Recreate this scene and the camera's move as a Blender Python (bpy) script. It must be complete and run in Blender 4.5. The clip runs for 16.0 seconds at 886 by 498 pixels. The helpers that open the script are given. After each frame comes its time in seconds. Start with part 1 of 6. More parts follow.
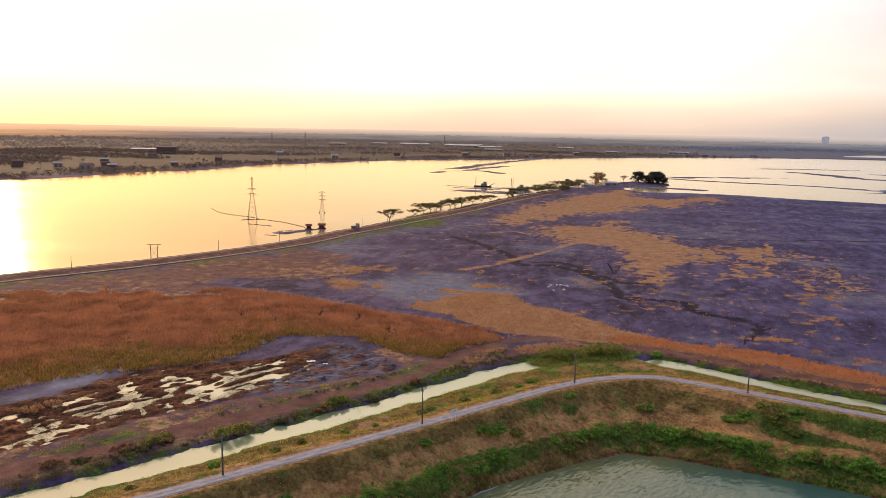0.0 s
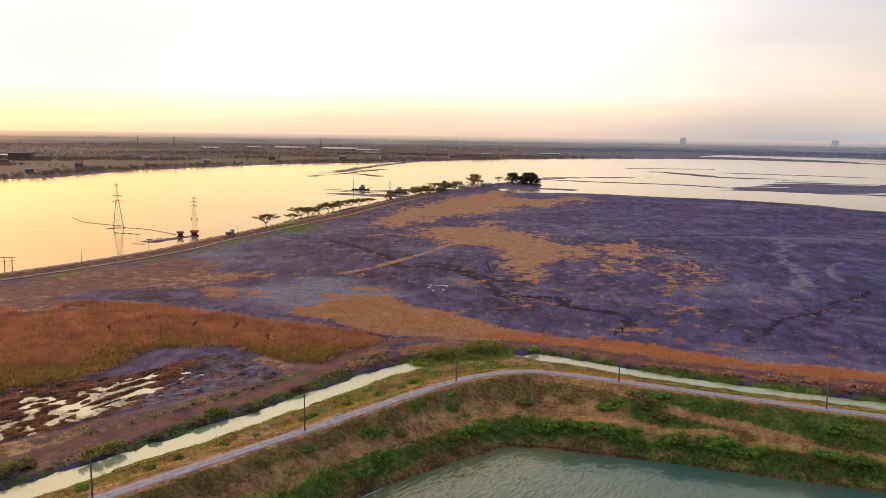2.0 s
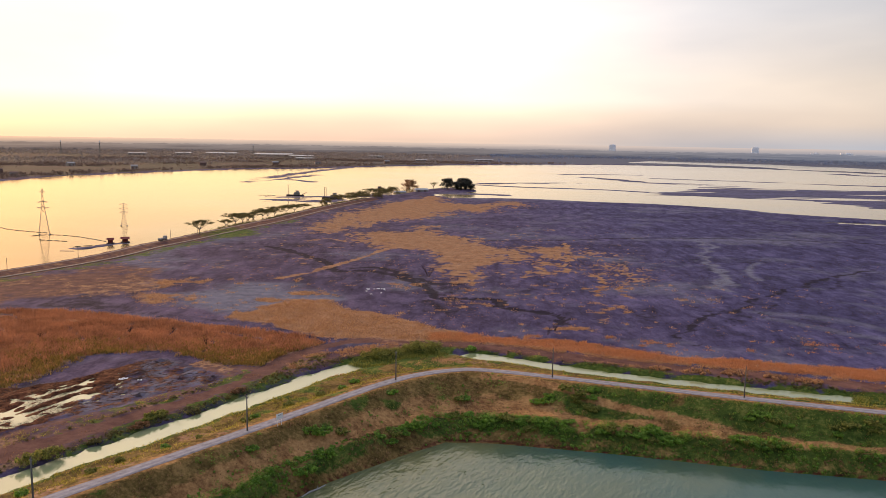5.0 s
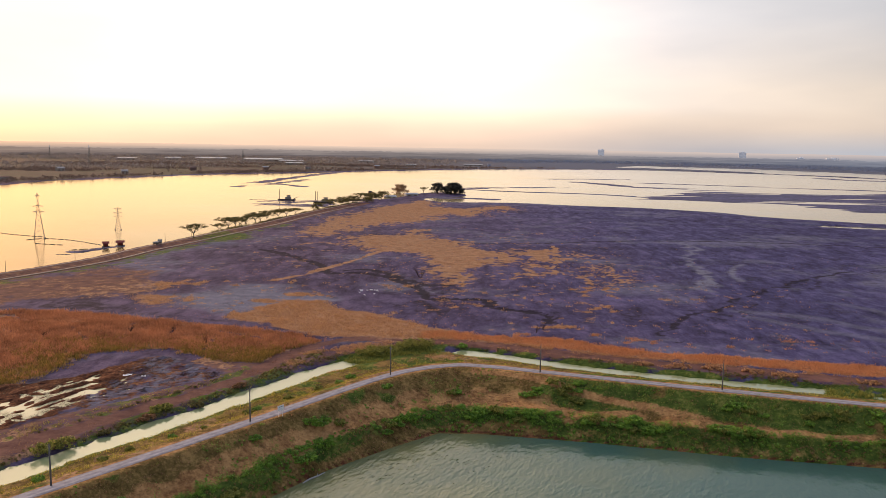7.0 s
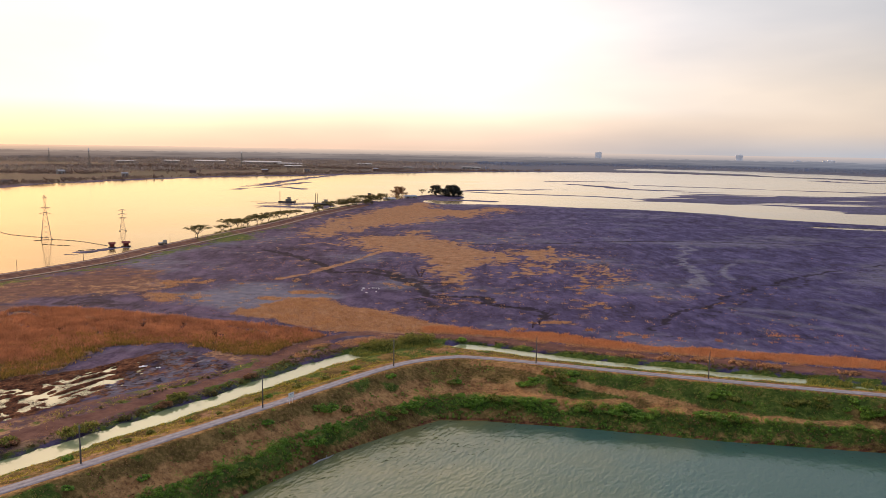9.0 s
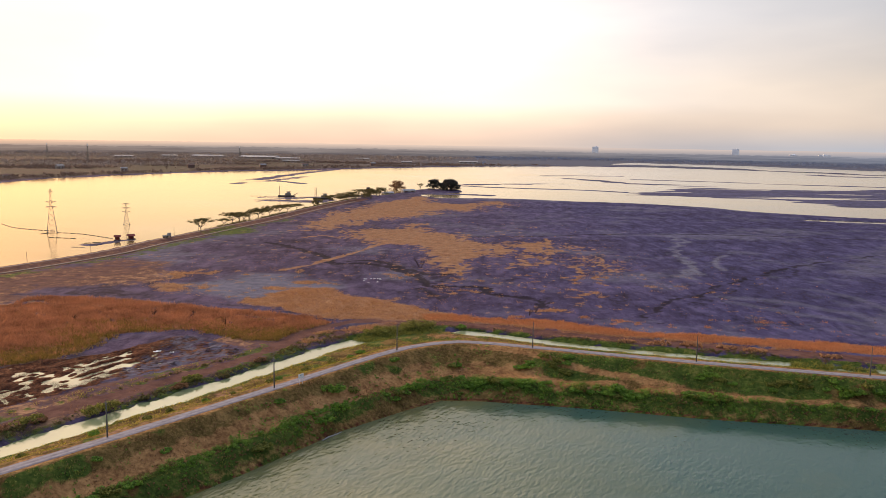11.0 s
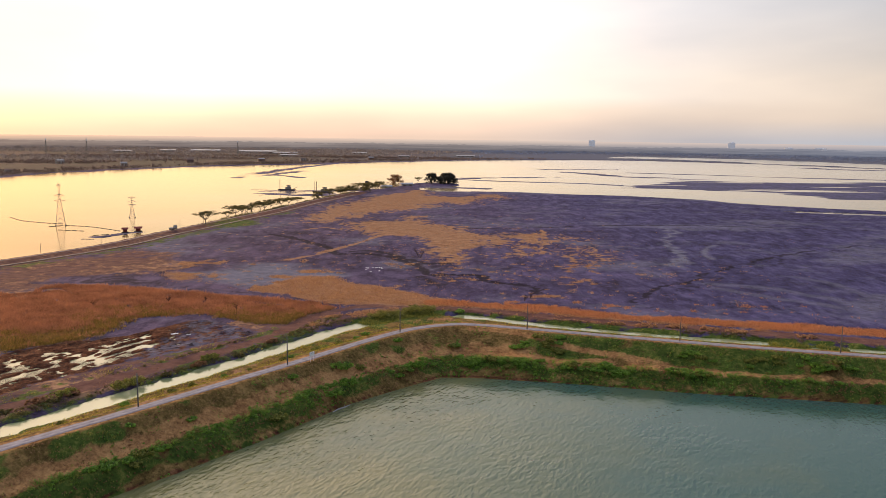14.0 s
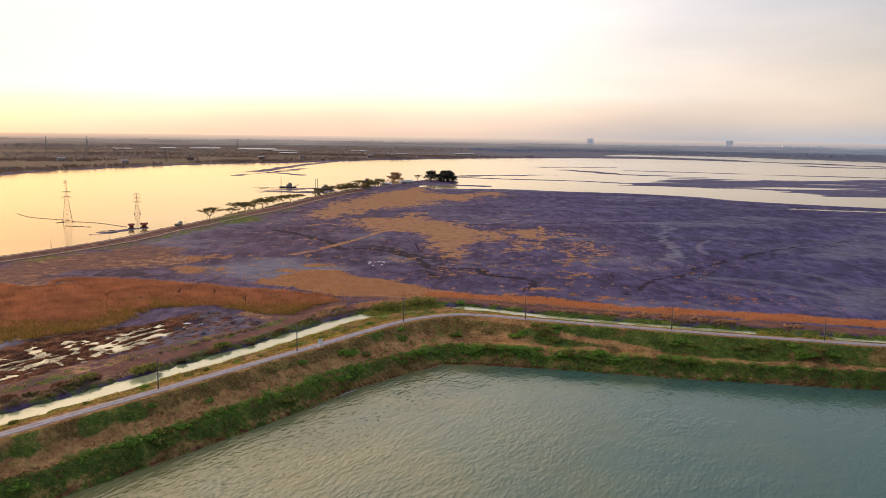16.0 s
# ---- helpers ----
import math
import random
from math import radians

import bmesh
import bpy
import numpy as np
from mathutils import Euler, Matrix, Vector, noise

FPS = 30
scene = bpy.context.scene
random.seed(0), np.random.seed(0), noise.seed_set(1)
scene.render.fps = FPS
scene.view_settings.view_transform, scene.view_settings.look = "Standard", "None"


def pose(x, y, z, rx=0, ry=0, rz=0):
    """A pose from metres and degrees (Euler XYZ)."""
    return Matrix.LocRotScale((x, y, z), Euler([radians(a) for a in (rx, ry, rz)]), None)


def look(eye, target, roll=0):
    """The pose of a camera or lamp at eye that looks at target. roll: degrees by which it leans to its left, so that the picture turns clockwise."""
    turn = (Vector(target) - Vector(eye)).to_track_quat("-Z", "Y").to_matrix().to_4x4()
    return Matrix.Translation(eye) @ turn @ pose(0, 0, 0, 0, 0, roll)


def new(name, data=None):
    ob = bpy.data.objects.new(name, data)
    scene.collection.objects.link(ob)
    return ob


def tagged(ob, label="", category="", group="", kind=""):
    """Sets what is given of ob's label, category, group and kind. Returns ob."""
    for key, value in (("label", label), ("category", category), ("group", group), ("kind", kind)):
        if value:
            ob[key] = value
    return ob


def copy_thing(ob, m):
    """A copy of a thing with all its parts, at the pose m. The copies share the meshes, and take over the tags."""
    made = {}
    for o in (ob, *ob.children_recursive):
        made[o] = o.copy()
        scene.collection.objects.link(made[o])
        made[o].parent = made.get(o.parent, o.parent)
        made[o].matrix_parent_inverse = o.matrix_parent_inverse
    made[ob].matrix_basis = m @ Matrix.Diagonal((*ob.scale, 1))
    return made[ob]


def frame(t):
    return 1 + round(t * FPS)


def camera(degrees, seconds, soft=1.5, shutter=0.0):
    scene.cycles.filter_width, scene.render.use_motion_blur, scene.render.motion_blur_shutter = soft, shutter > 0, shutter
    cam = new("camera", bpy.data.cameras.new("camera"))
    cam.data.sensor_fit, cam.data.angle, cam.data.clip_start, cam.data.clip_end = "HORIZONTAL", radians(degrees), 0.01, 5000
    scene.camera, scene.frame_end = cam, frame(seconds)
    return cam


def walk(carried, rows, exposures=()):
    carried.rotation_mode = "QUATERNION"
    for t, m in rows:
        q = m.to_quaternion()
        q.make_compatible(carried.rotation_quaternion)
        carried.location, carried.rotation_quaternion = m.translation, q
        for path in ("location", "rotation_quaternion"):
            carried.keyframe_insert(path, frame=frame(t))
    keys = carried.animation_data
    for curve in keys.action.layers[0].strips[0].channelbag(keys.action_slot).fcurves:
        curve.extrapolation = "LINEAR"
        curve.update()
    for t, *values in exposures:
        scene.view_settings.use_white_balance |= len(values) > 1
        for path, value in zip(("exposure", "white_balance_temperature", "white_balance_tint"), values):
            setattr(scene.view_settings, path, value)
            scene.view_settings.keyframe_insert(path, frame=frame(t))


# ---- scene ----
cam = camera(59.43, 16.0, 0.6)
# seconds, place in metres, pitch from straight down, roll, yaw
ROWS = [
    (0.0, 0.00, 0.00, 62.00, 81.171, 1.037, 15.223),
    (0.5, 0.18, -0.13, 61.98, 81.358, 0.918, 12.317),
    (1.0, 0.29, -0.25, 61.97, 81.358, 0.884, 10.915),
    (1.5, 0.21, -0.27, 61.96, 81.372, 0.929, 10.041),
    (2.0, 0.33, -0.39, 61.88, 81.526, 0.773, 6.286),
    (2.5, 0.49, -0.47, 61.82, 81.575, 0.780, 4.751),
    (3.0, 0.48, -0.64, 61.86, 81.646, 0.817, 3.658),
    (3.5, 0.43, -1.21, 61.84, 81.725, 0.780, 2.811),
    (4.0, 0.22, -2.32, 61.73, 81.834, 0.793, 2.179),
    (4.5, 0.09, -3.85, 61.59, 81.938, 0.889, 1.784),
    (7.0, -0.54, -14.48, 61.64, 82.411, 0.966, 0.690),
    (7.5, -0.61, -17.23, 61.57, 82.474, 0.939, 0.676),
    (8.0, -0.84, -19.91, 61.53, 82.579, 0.936, 0.632),
    (8.5, -0.97, -22.53, 61.52, 82.661, 0.942, 0.583),
    (9.0, -1.13, -25.06, 61.48, 82.620, 0.933, 0.534),
    (11.5, -2.13, -37.73, 61.31, 82.160, 0.863, 0.286),
    (12.0, -2.16, -40.12, 61.36, 82.107, 0.831, 0.261),
    (12.5, -2.29, -42.73, 61.42, 82.029, 0.781, 0.219),
    (13.0, -2.42, -45.34, 61.45, 81.960, 0.755, 0.172),
    (13.5, -2.54, -47.78, 61.46, 81.871, 0.749, 0.133),
    (14.0, -2.74, -50.15, 61.34, 81.809, 0.745, 0.105),
    (14.5, -2.90, -52.49, 61.27, 81.768, 0.740, 0.068),
    (15.0, -3.13, -55.07, 61.20, 81.703, 0.704, 0.045),
    (15.5, -3.38, -57.77, 61.18, 81.672, 0.751, 0.033),
    (16.0, -3.66, -60.41, 61.17, 81.671, 0.758, 0.000),
]
EXPOSURE, KELVIN, TINT = -0.10, 6700, 17
walk(cam, [(t, pose(x, y, z, pitch, 0, yaw) @ pose(0, 0, 0, 0, 0, roll)) for t, x, y, z, pitch, roll, yaw in ROWS],
     [(0, EXPOSURE, KELVIN, TINT), (16, EXPOSURE, KELVIN, TINT)])

# ---- daylight: a low sun in haze, off to the left ----
SUN_TURN, SUN_UP = 46.0, 13.0      # degrees left of +y, degrees above the horizon
world = bpy.data.worlds.new("evening_sky")
scene.world = world
world.use_nodes = True
wn, wl = world.node_tree.nodes, world.node_tree.links
wn.clear()
sky = wn.new("ShaderNodeTexSky")
sky.sky_type, sky.sun_disc = "NISHITA", False
sky.sun_elevation, sky.sun_rotation = radians(SUN_UP), radians(-SUN_TURN)
sky.altitude, sky.air_density, sky.dust_density, sky.ozone_density = 50, 1.0, 2.0, 2.0
# thin haze: warm at the horizon, blue overhead, brightest round the sun
coord, norm, dot, sep = wn.new("ShaderNodeTexCoord"), wn.new("ShaderNodeVectorMath"), wn.new("ShaderNodeVectorMath"), wn.new("ShaderNodeSeparateXYZ")
norm.operation, dot.operation = "NORMALIZE", "DOT_PRODUCT"
wl.new(coord.outputs["Generated"], norm.inputs[0])
wl.new(norm.outputs[0], dot.inputs[0])
wl.new(norm.outputs[0], sep.inputs[0])
to_sun = Vector((-math.sin(radians(SUN_TURN)) * math.cos(radians(SUN_UP)), math.cos(radians(SUN_TURN)) * math.cos(radians(SUN_UP)), math.sin(radians(SUN_UP))))
dot.inputs[1].default_value = to_sun


def sky_ramp(value, *stops):
    r = wn.new("ShaderNodeValToRGB")
    while len(r.color_ramp.elements) < len(stops):
        r.color_ramp.elements.new(0.5)
    for e, (at, c) in zip(r.color_ramp.elements, stops):
        e.position, e.color = at, (*c, 1)
    wl.new(value, r.inputs[0])
    return r.outputs[0]


def sky_mix(how, fac, a, b):
    m = wn.new("ShaderNodeMix")
    m.data_type, m.blend_type = "RGBA", how
    m.inputs[0].default_value = fac
    wl.new(a, m.inputs[6])
    wl.new(b, m.inputs[7])
    return m.outputs[2]


def sky_blend(fac, a, b):
    m = wn.new("ShaderNodeMix")
    m.data_type = "RGBA"
    for value, slot in ((fac, 0), (a, 6), (b, 7)):
        wl.new(value, m.inputs[slot])
    return m.outputs[2]


up_sunward = sky_ramp(sep.outputs[2], (0.0, (0.30, 0.235, 0.185)), (0.020, (0.375, 0.286, 0.218)), (0.036, (0.47, 0.362, 0.268)), (0.052, (0.54, 0.448, 0.360)), (0.15, (0.46, 0.415, 0.375)), (0.28, (0.44, 0.405, 0.355)), (0.50, (0.50, 0.465, 0.39)), (1.0, (0.38, 0.42, 0.52)))
up_away = sky_ramp(sep.outputs[2], (0.0, (0.160, 0.176, 0.196)), (0.025, (0.236, 0.208, 0.178)), (0.07, (0.264, 0.234, 0.194)), (0.15, (0.207, 0.211, 0.210)), (0.27, (0.146, 0.180, 0.208)), (0.45, (0.115, 0.142, 0.175)), (1.0, (0.16, 0.21, 0.34)))
half = wn.new("ShaderNodeMath")
half.operation, half.inputs[1].default_value, half.inputs[2].default_value = "MULTIPLY_ADD", 0.5, 0.5
wl.new(dot.outputs["Value"], half.inputs[0])
round_sun = sky_ramp(half.outputs[0], (0.0, (0.9, 0.9, 0.9)), (0.74, (0.80, 0.87, 0.94)), (0.84, (1.0, 1.0, 1.0)), (0.955, (1.10, 0.97, 0.89)), (0.985, (1.42, 0.97, 0.72)), (1.0, (1.8, 1.0, 0.66)))
sunward = sky_ramp(half.outputs[0], (0.62, (0, 0, 0)), (0.70, (0.28, 0.28, 0.28)), (0.83, (1, 1, 1)))
cloud_map, cloud = wn.new("ShaderNodeMapping"), wn.new("ShaderNodeTexNoise")
cloud_map.inputs["Scale"].default_value = (1, 1, 4.5)
cloud.inputs["Scale"].default_value, cloud.inputs["Detail"].default_value, cloud.inputs["Roughness"].default_value = 2.6, 4, 0.5
wl.new(norm.outputs[0], cloud_map.inputs[0])
wl.new(cloud_map.outputs[0], cloud.inputs["Vector"])
veil = sky_ramp(cloud.outputs["Fac"], (0.30, (0.84, 0.86, 0.89)), (0.5, (0.96, 0.96, 0.96)), (0.70, (1.08, 1.07, 1.04)))
haze = sky_mix("MULTIPLY", 1.0, sky_blend(sunward, up_away, sky_mix("MULTIPLY", 1.0, up_sunward, round_sun)), veil)
# the veil is brightest high round the sun
glow = sky_mix("MULTIPLY", 1.0, sky_ramp(half.outputs[0], (0.80, (0, 0, 0)), (0.90, (0.35, 0.35, 0.35)), (0.97, (1, 1, 1))), sky_ramp(sep.outputs[2], (0.17, (0, 0, 0)), (0.32, (0.64, 0.55, 0.36)), (0.7, (0.48, 0.42, 0.31))))
haze = sky_mix("ADD", 1.0, haze, glow)
gain = wn.new("ShaderNodeVectorMath")
gain.operation, gain.inputs["Scale"].default_value = "SCALE", 31.0
wl.new(haze, gain.inputs[0])
thin = wn.new("ShaderNodeVectorMath")
thin.operation, thin.inputs["Scale"].default_value = "SCALE", 0.15
wl.new(sky.outputs[0], thin.inputs[0])
whole = sky_mix("ADD", 1.0, thin.outputs[0], gain.outputs[0])
wb = wn.new("ShaderNodeBackground")
wb.inputs[1].default_value = 0.10
wo = wn.new("ShaderNodeOutputWorld")
wl.new(whole, wb.inputs[0])
wl.new(wb.outputs[0], wo.inputs[0])

sun = new("sun", bpy.data.lights.new("sun", "SUN"))
sun.data.energy, sun.data.angle, sun.data.color = 3.2, radians(2.0), (1.0, 0.63, 0.34)
sun.matrix_world = look(to_sun * 900, (0, 0, 0))

# ---- number helpers ----
rng = np.random.default_rng(7)
LATTICE = rng.random((256, 256))


def vnoise(x, y, size, seed=0):
    """Smooth value noise, 0 to 1, with lumps of about that size."""
    u, v = np.asarray(x) / size + 17.3 * seed, np.asarray(y) / size - 9.1 * seed
    i, j = np.floor(u).astype(int), np.floor(v).astype(int)
    a, b = u - i, v - j
    a, b = a * a * (3 - 2 * a), b * b * (3 - 2 * b)
    g = lambda p, q: LATTICE[p % 256, q % 256]
    return (g(i, j) * (1 - a) + g(i + 1, j) * a) * (1 - b) + (g(i, j + 1) * (1 - a) + g(i + 1, j + 1) * a) * b


def fbm(x, y, size, seed=0, octaves=4):
    total, weight, amp = 0, 0, 1.0
    for k in range(octaves):
        total = total + amp * vnoise(x, y, size / 2 ** k, seed + 3 * k)
        weight, amp = weight + amp, amp * 0.55
    return total / weight


def smooth(a, b, v):
    k = np.clip((v - a) / (b - a), 0, 1)
    return k * k * (3 - 2 * k)


def spline(points, step=3.0):
    """A smooth line (Catmull-Rom) through a few plan points."""
    p = np.array(points, float)
    p = np.vstack([2 * p[0] - p[1], p, 2 * p[-1] - p[-2]])
    out = []
    for a, b, c, d in zip(p, p[1:], p[2:], p[3:]):
        n = max(2, int(np.linalg.norm(c - b) / step))
        t = np.linspace(0, 1, n, endpoint=False)[:, None]
        out.append(0.5 * (2 * b + (c - a) * t + (2 * a - 5 * b + 4 * c - d) * t ** 2 + (3 * b - a - 3 * c + d) * t ** 3))
    return np.vstack(out + [p[-2:-1]])


def from_line(x, y, line):
    """Distance to a line, signed: plus on its left; and the share of the way along it."""
    best, side, along = np.full(x.shape, 1e9), np.ones(x.shape), np.zeros(x.shape)
    n = len(line) - 1
    for k, (a, b) in enumerate(zip(line, line[1:])):
        ex, ey = b - a
        t = np.clip(((x - a[0]) * ex + (y - a[1]) * ey) / (ex * ex + ey * ey), 0, 1)
        dx, dy = x - a[0] - t * ex, y - a[1] - t * ey
        d = np.hypot(dx, dy)
        near = d < best
        best = np.where(near, d, best)
        side = np.where(near, np.sign(ex * dy - ey * dx + 1e-12), side)
        along = np.where(near, (k + t) / n, along)
    return best * side, along


def near_line(x, y, line, reach=40.0, beyond=999.0):
    """from_line for the points within reach of the line's box; the rest count as far off."""
    d, s = np.full(x.shape, float(beyond)), np.zeros(x.shape)
    lo, hi = line.min(0) - reach, line.max(0) + reach
    k = (x > lo[0]) & (x < hi[0]) & (y > lo[1]) & (y < hi[1])
    if k.any():
        d[k], s[k] = from_line(x[k], y[k], line)
    return d, s


def inside(x, y, loop, reach=None):
    """Signed distance to a closed outline, plus inside."""
    if reach is not None:
        out = np.full(x.shape, -999.0)
        lo, hi = loop.min(0) - reach, loop.max(0) + reach
        k = (x > lo[0]) & (x < hi[0]) & (y > lo[1]) & (y < hi[1])
        if k.any():
            out[k] = inside(x[k], y[k], loop)
        return out
    best, odd = np.full(x.shape, 1e9), np.zeros(x.shape, bool)
    for a, b in zip(loop, np.roll(loop, -1, 0)):
        ex, ey = b - a
        t = np.clip(((x - a[0]) * ex + (y - a[1]) * ey) / (ex * ex + ey * ey + 1e-12), 0, 1)
        best = np.minimum(best, np.hypot(x - a[0] - t * ex, y - a[1] - t * ey))
        cross = ((a[1] > y) != (b[1] > y)) & (x < ex * (y - a[1]) / (ey if abs(ey) > 1e-9 else 1e-9) + a[0])
        odd ^= cross
    return np.where(odd, best, -best)


# ---- the plan, in metres ----
ROAD = spline([(-150, -10), (-118, 42), (-89, 83), (-67, 112), (-43, 144), (-17, 179), (-2, 189.5), (8, 190), (26, 185), (54, 176.5), (90, 166.5), (126, 158), (200, 142), (330, 112)], 3)
CANAL = spline([(-166, 5), (-125.5, 62), (-97.6, 101), (-78.6, 128), (-66.4, 146), (-49.5, 172.5), (-39, 190), (-28.5, 203), (-15, 212), (-3, 216), (12, 212.5), (31, 204), (53, 196), (72, 190.5), (99, 183), (150, 170), (240, 146), (340, 120)], 3)
POND = np.array([(-170, -20), (-95, 50), (-73.8, 75.5), (-54, 100.5), (-42.9, 115.4), (-26.4, 140), (-12, 155), (-3, 163), (8, 163), (33, 159), (63, 152.5), (119, 144), (190, 132), (300, 108), (300, -260), (-170, -260)], float)
BANK = [(-330, 130), (-276, 212), (-257, 246), (-233, 284), (-212, 326), (-194, 376), (-186, 420), (-179, 452), (-174, 480), (-167, 522), (-155, 579), (-140, 668), (-113, 800), (-72, 905), (-45, 1000), (-20, 1022), (12, 1010), (14, 960), (-6, 934), (-34, 905), (-30, 872)]
SHORE = [(-6, 851), (72, 852), (135, 827), (196, 812), (250, 781), (275, 762), (292, 729), (335, 696), (407, 659), (480, 635), (620, 590), (900, 500), (4900, 200)]
# thin strips of water along the shore: line, half width
SLIVERS = [(spline([(290, 648), (306, 645), (335, 635), (388, 621), (470, 602)], 6), 12.5), (spline([(-26, 846), (-12, 851), (28, 861), (70, 864), (98, 862)], 6), 14)]
FIELD = np.vstack([spline(BANK, 12), spline(SHORE, 12), [(4900, -3000), (-4900, -3000), (-4900, -200), (-420, 60)]])
FARSHORE = spline([(-4900, -150), (-1200, 60), (-800, 330), (-690, 560), (-655, 720), (-613, 937), (-592, 1140), (-525, 1341), (-432, 1522), (-328, 1610), (-240, 1750), (-90, 1930), (63, 2095), (312, 2232), (480, 2290), (640, 2250), (860, 2080), (1010, 1870), (1200, 1640), (1700, 1300), (4900, 900)], 40)
TRACK = spline([(-118, 92), (-100, 117), (-89, 133), (-79, 146), (-67, 163), (-57, 179), (-50, 200), (-44, 214), (-33, 226), (-14, 226), (12, 222), (34, 213), (58, 206), (90, 197), (150, 180), (260, 152)], 3)
DIKE = spline([(-322, 135), (-268, 216), (-249, 250), (-226, 288), (-205, 330), (-187, 378), (-180, 421), (-172, 453), (-166, 482), (-157, 522), (-144, 580), (-130, 668), (-102, 798)], 5)
REEDS = spline([(-230, 120), (-175, 120), (-150, 134), (-138, 150), (-130, 159), (-118, 168), (-108, 177), (-105, 190), (-103, 204), (-94, 209), (-80, 208), (-66, 198), (-52, 199), (-42, 214), (-46, 226), (-62, 236), (-84, 243), (-112, 251), (-143, 259), (-170, 254), (-215, 240), (-245, 180), (-230, 120)], 4)
MUD = spline([(-138, 104), (-116, 110), (-109, 119), (-104, 130), (-97, 139), (-90, 151), (-82, 161), (-73, 172), (-63, 183), (-64, 191), (-74, 199), (-86, 202), (-95, 192), (-102, 181), (-118, 169), (-126, 158), (-129, 148), (-132, 140), (-140, 126), (-138, 104)], 4)
ASH_SHORE = spline([(-141, 137), (-138, 143), (-140, 155), (-137, 161), (-127, 159), (-127, 149), (-131, 141), (-133, 128), (-141, 137)], 4)
# streaks of standing water on the mud: line, half width
PUDDLES = [(spline(p, 2), w) for p, w in (
    ([(-113.0, 125.1), (-110.2, 135.6), (-106.6, 143.6), (-102.4, 147.6), (-95.0, 152.5), (-93.3, 162.4), (-90.5, 173.2)], 1.35),
    ([(-120.6, 152.5), (-110.1, 142.9), (-102.4, 147.6)], 0.9),
    ([(-110.9, 152.9), (-109.9, 158.1), (-103.2, 158.4), (-95.7, 155.2)], 0.8),
    ([(-120.3, 112.0), (-118.6, 114.2), (-115.4, 117.8), (-112.7, 122.2), (-109.6, 126.6)], 1.1),
    ([(-117.2, 127.3), (-113.3, 124.1), (-112.2, 126.4), (-110.7, 127.8)], 1.4),
    ([(-125.7, 130.3), (-124.8, 134.2), (-123.8, 138.2), (-122.9, 141.6)], 1.1),
    ([(-122.7, 130.2), (-118.6, 137.3), (-115.6, 142.8), (-111.3, 147.0)], 1.1),
    ([(-111.7, 129.1), (-111.7, 132.4), (-111.6, 137.7), (-108.7, 143.5), (-107.3, 144.8)], 2.9),
    ([(-122.2, 156.6), (-115.8, 150.0), (-111.3, 147.0)], 0.7),
    ([(-108.5, 143.2), (-103.0, 136.7)], 0.5),
    ([(-106.0, 144.4), (-105.4, 149.3), (-109.8, 154.5), (-110.2, 152.7)], 1.4),
    ([(-113.7, 161.3), (-107.0, 160.8), (-102.5, 157.4), (-101.5, 153.5), (-97.3, 152.8), (-94.1, 153.9)], 1.4),
    ([(-102.9, 147.8), (-99.1, 149.8), (-97.3, 152.8)], 1.4),
    ([(-103.8, 145.9), (-97.3, 138.5)], 0.7),
    ([(-101.1, 169.3), (-98.1, 175.3), (-94.1, 180.8)], 1.4),
    ([(-98.3, 161.9), (-96.0, 168.6), (-91.8, 176.4)], 1.3),
    ([(-94.4, 157.9), (-92.2, 164.8), (-88.2, 171.7)], 1.1),
    ([(-91.3, 160.2), (-87.5, 164.5), (-88.3, 172.6)], 0.7),
    ([(-101.2, 159.1), (-100.6, 165.7), (-103.3, 166.2)], 0.7),
    ([(-120.0, 124.5), (-113.8, 121.2), (-112.2, 123.2)], 1.1),
    ([(-129.4, 128.1), (-124.1, 127.1)], 0.9),)]
GRASS_MID = spline([(-80, 254), (-66, 282), (-50, 284), (-29, 262), (1, 240), (6, 233), (-2, 226), (-34, 230), (-51, 236), (-80, 254)], 4)
GRASS_BIG = spline([(-68, 459), (-67, 506), (-39, 514), (-27, 549), (-17, 508), (2, 481), (7, 455), (19, 450), (31, 439), (38, 411), (28, 390), (24, 394), (19, 415), (15, 379), (8, 369), (2, 340), (-3, 330), (-6, 359), (-11, 372), (-13, 406), (-19, 428), (-34, 429), (-52, 445), (-68, 459)], 6)
GRASS_TOP = spline([(-107, 566), (-95, 655), (-76, 735), (-54, 805), (-33, 857), (-18, 777), (5, 757), (49, 789), (62, 767), (33, 716), (19, 667), (-1, 690), (-17, 649), (-29, 624), (-44, 595), (-66, 567), (-80, 533), (-96, 499), (-107, 566)], 8)
GRASS_WEST = spline([(-158, 299), (-140, 322), (-114, 320), (-130, 294), (-147, 285), (-158, 299)], 6)
GRASS_TONGUE = spline([(-129, 284), (-117, 294), (-108, 281), (-112, 271), (-129, 284)], 5)
TANGLE = spline([(26, 440), (40, 452), (62, 458), (60, 420), (54, 385), (46, 362), (30, 352), (34, 376), (28, 392), (38, 412), (26, 440)], 5)
RUSTY = spline([(-290, 150), (-258, 205), (-232, 252), (-208, 296), (-184, 340), (-164, 356), (-140, 338), (-128, 302), (-148, 286), (-168, 266), (-150, 250), (-205, 232), (-245, 165), (-290, 150)], 8)
CHARRED = spline([(-169, 262), (-155, 278), (-131, 281), (-108, 266), (-84, 255), (-74, 244), (-90, 245), (-116, 253), (-141, 258), (-169, 262)], 5)
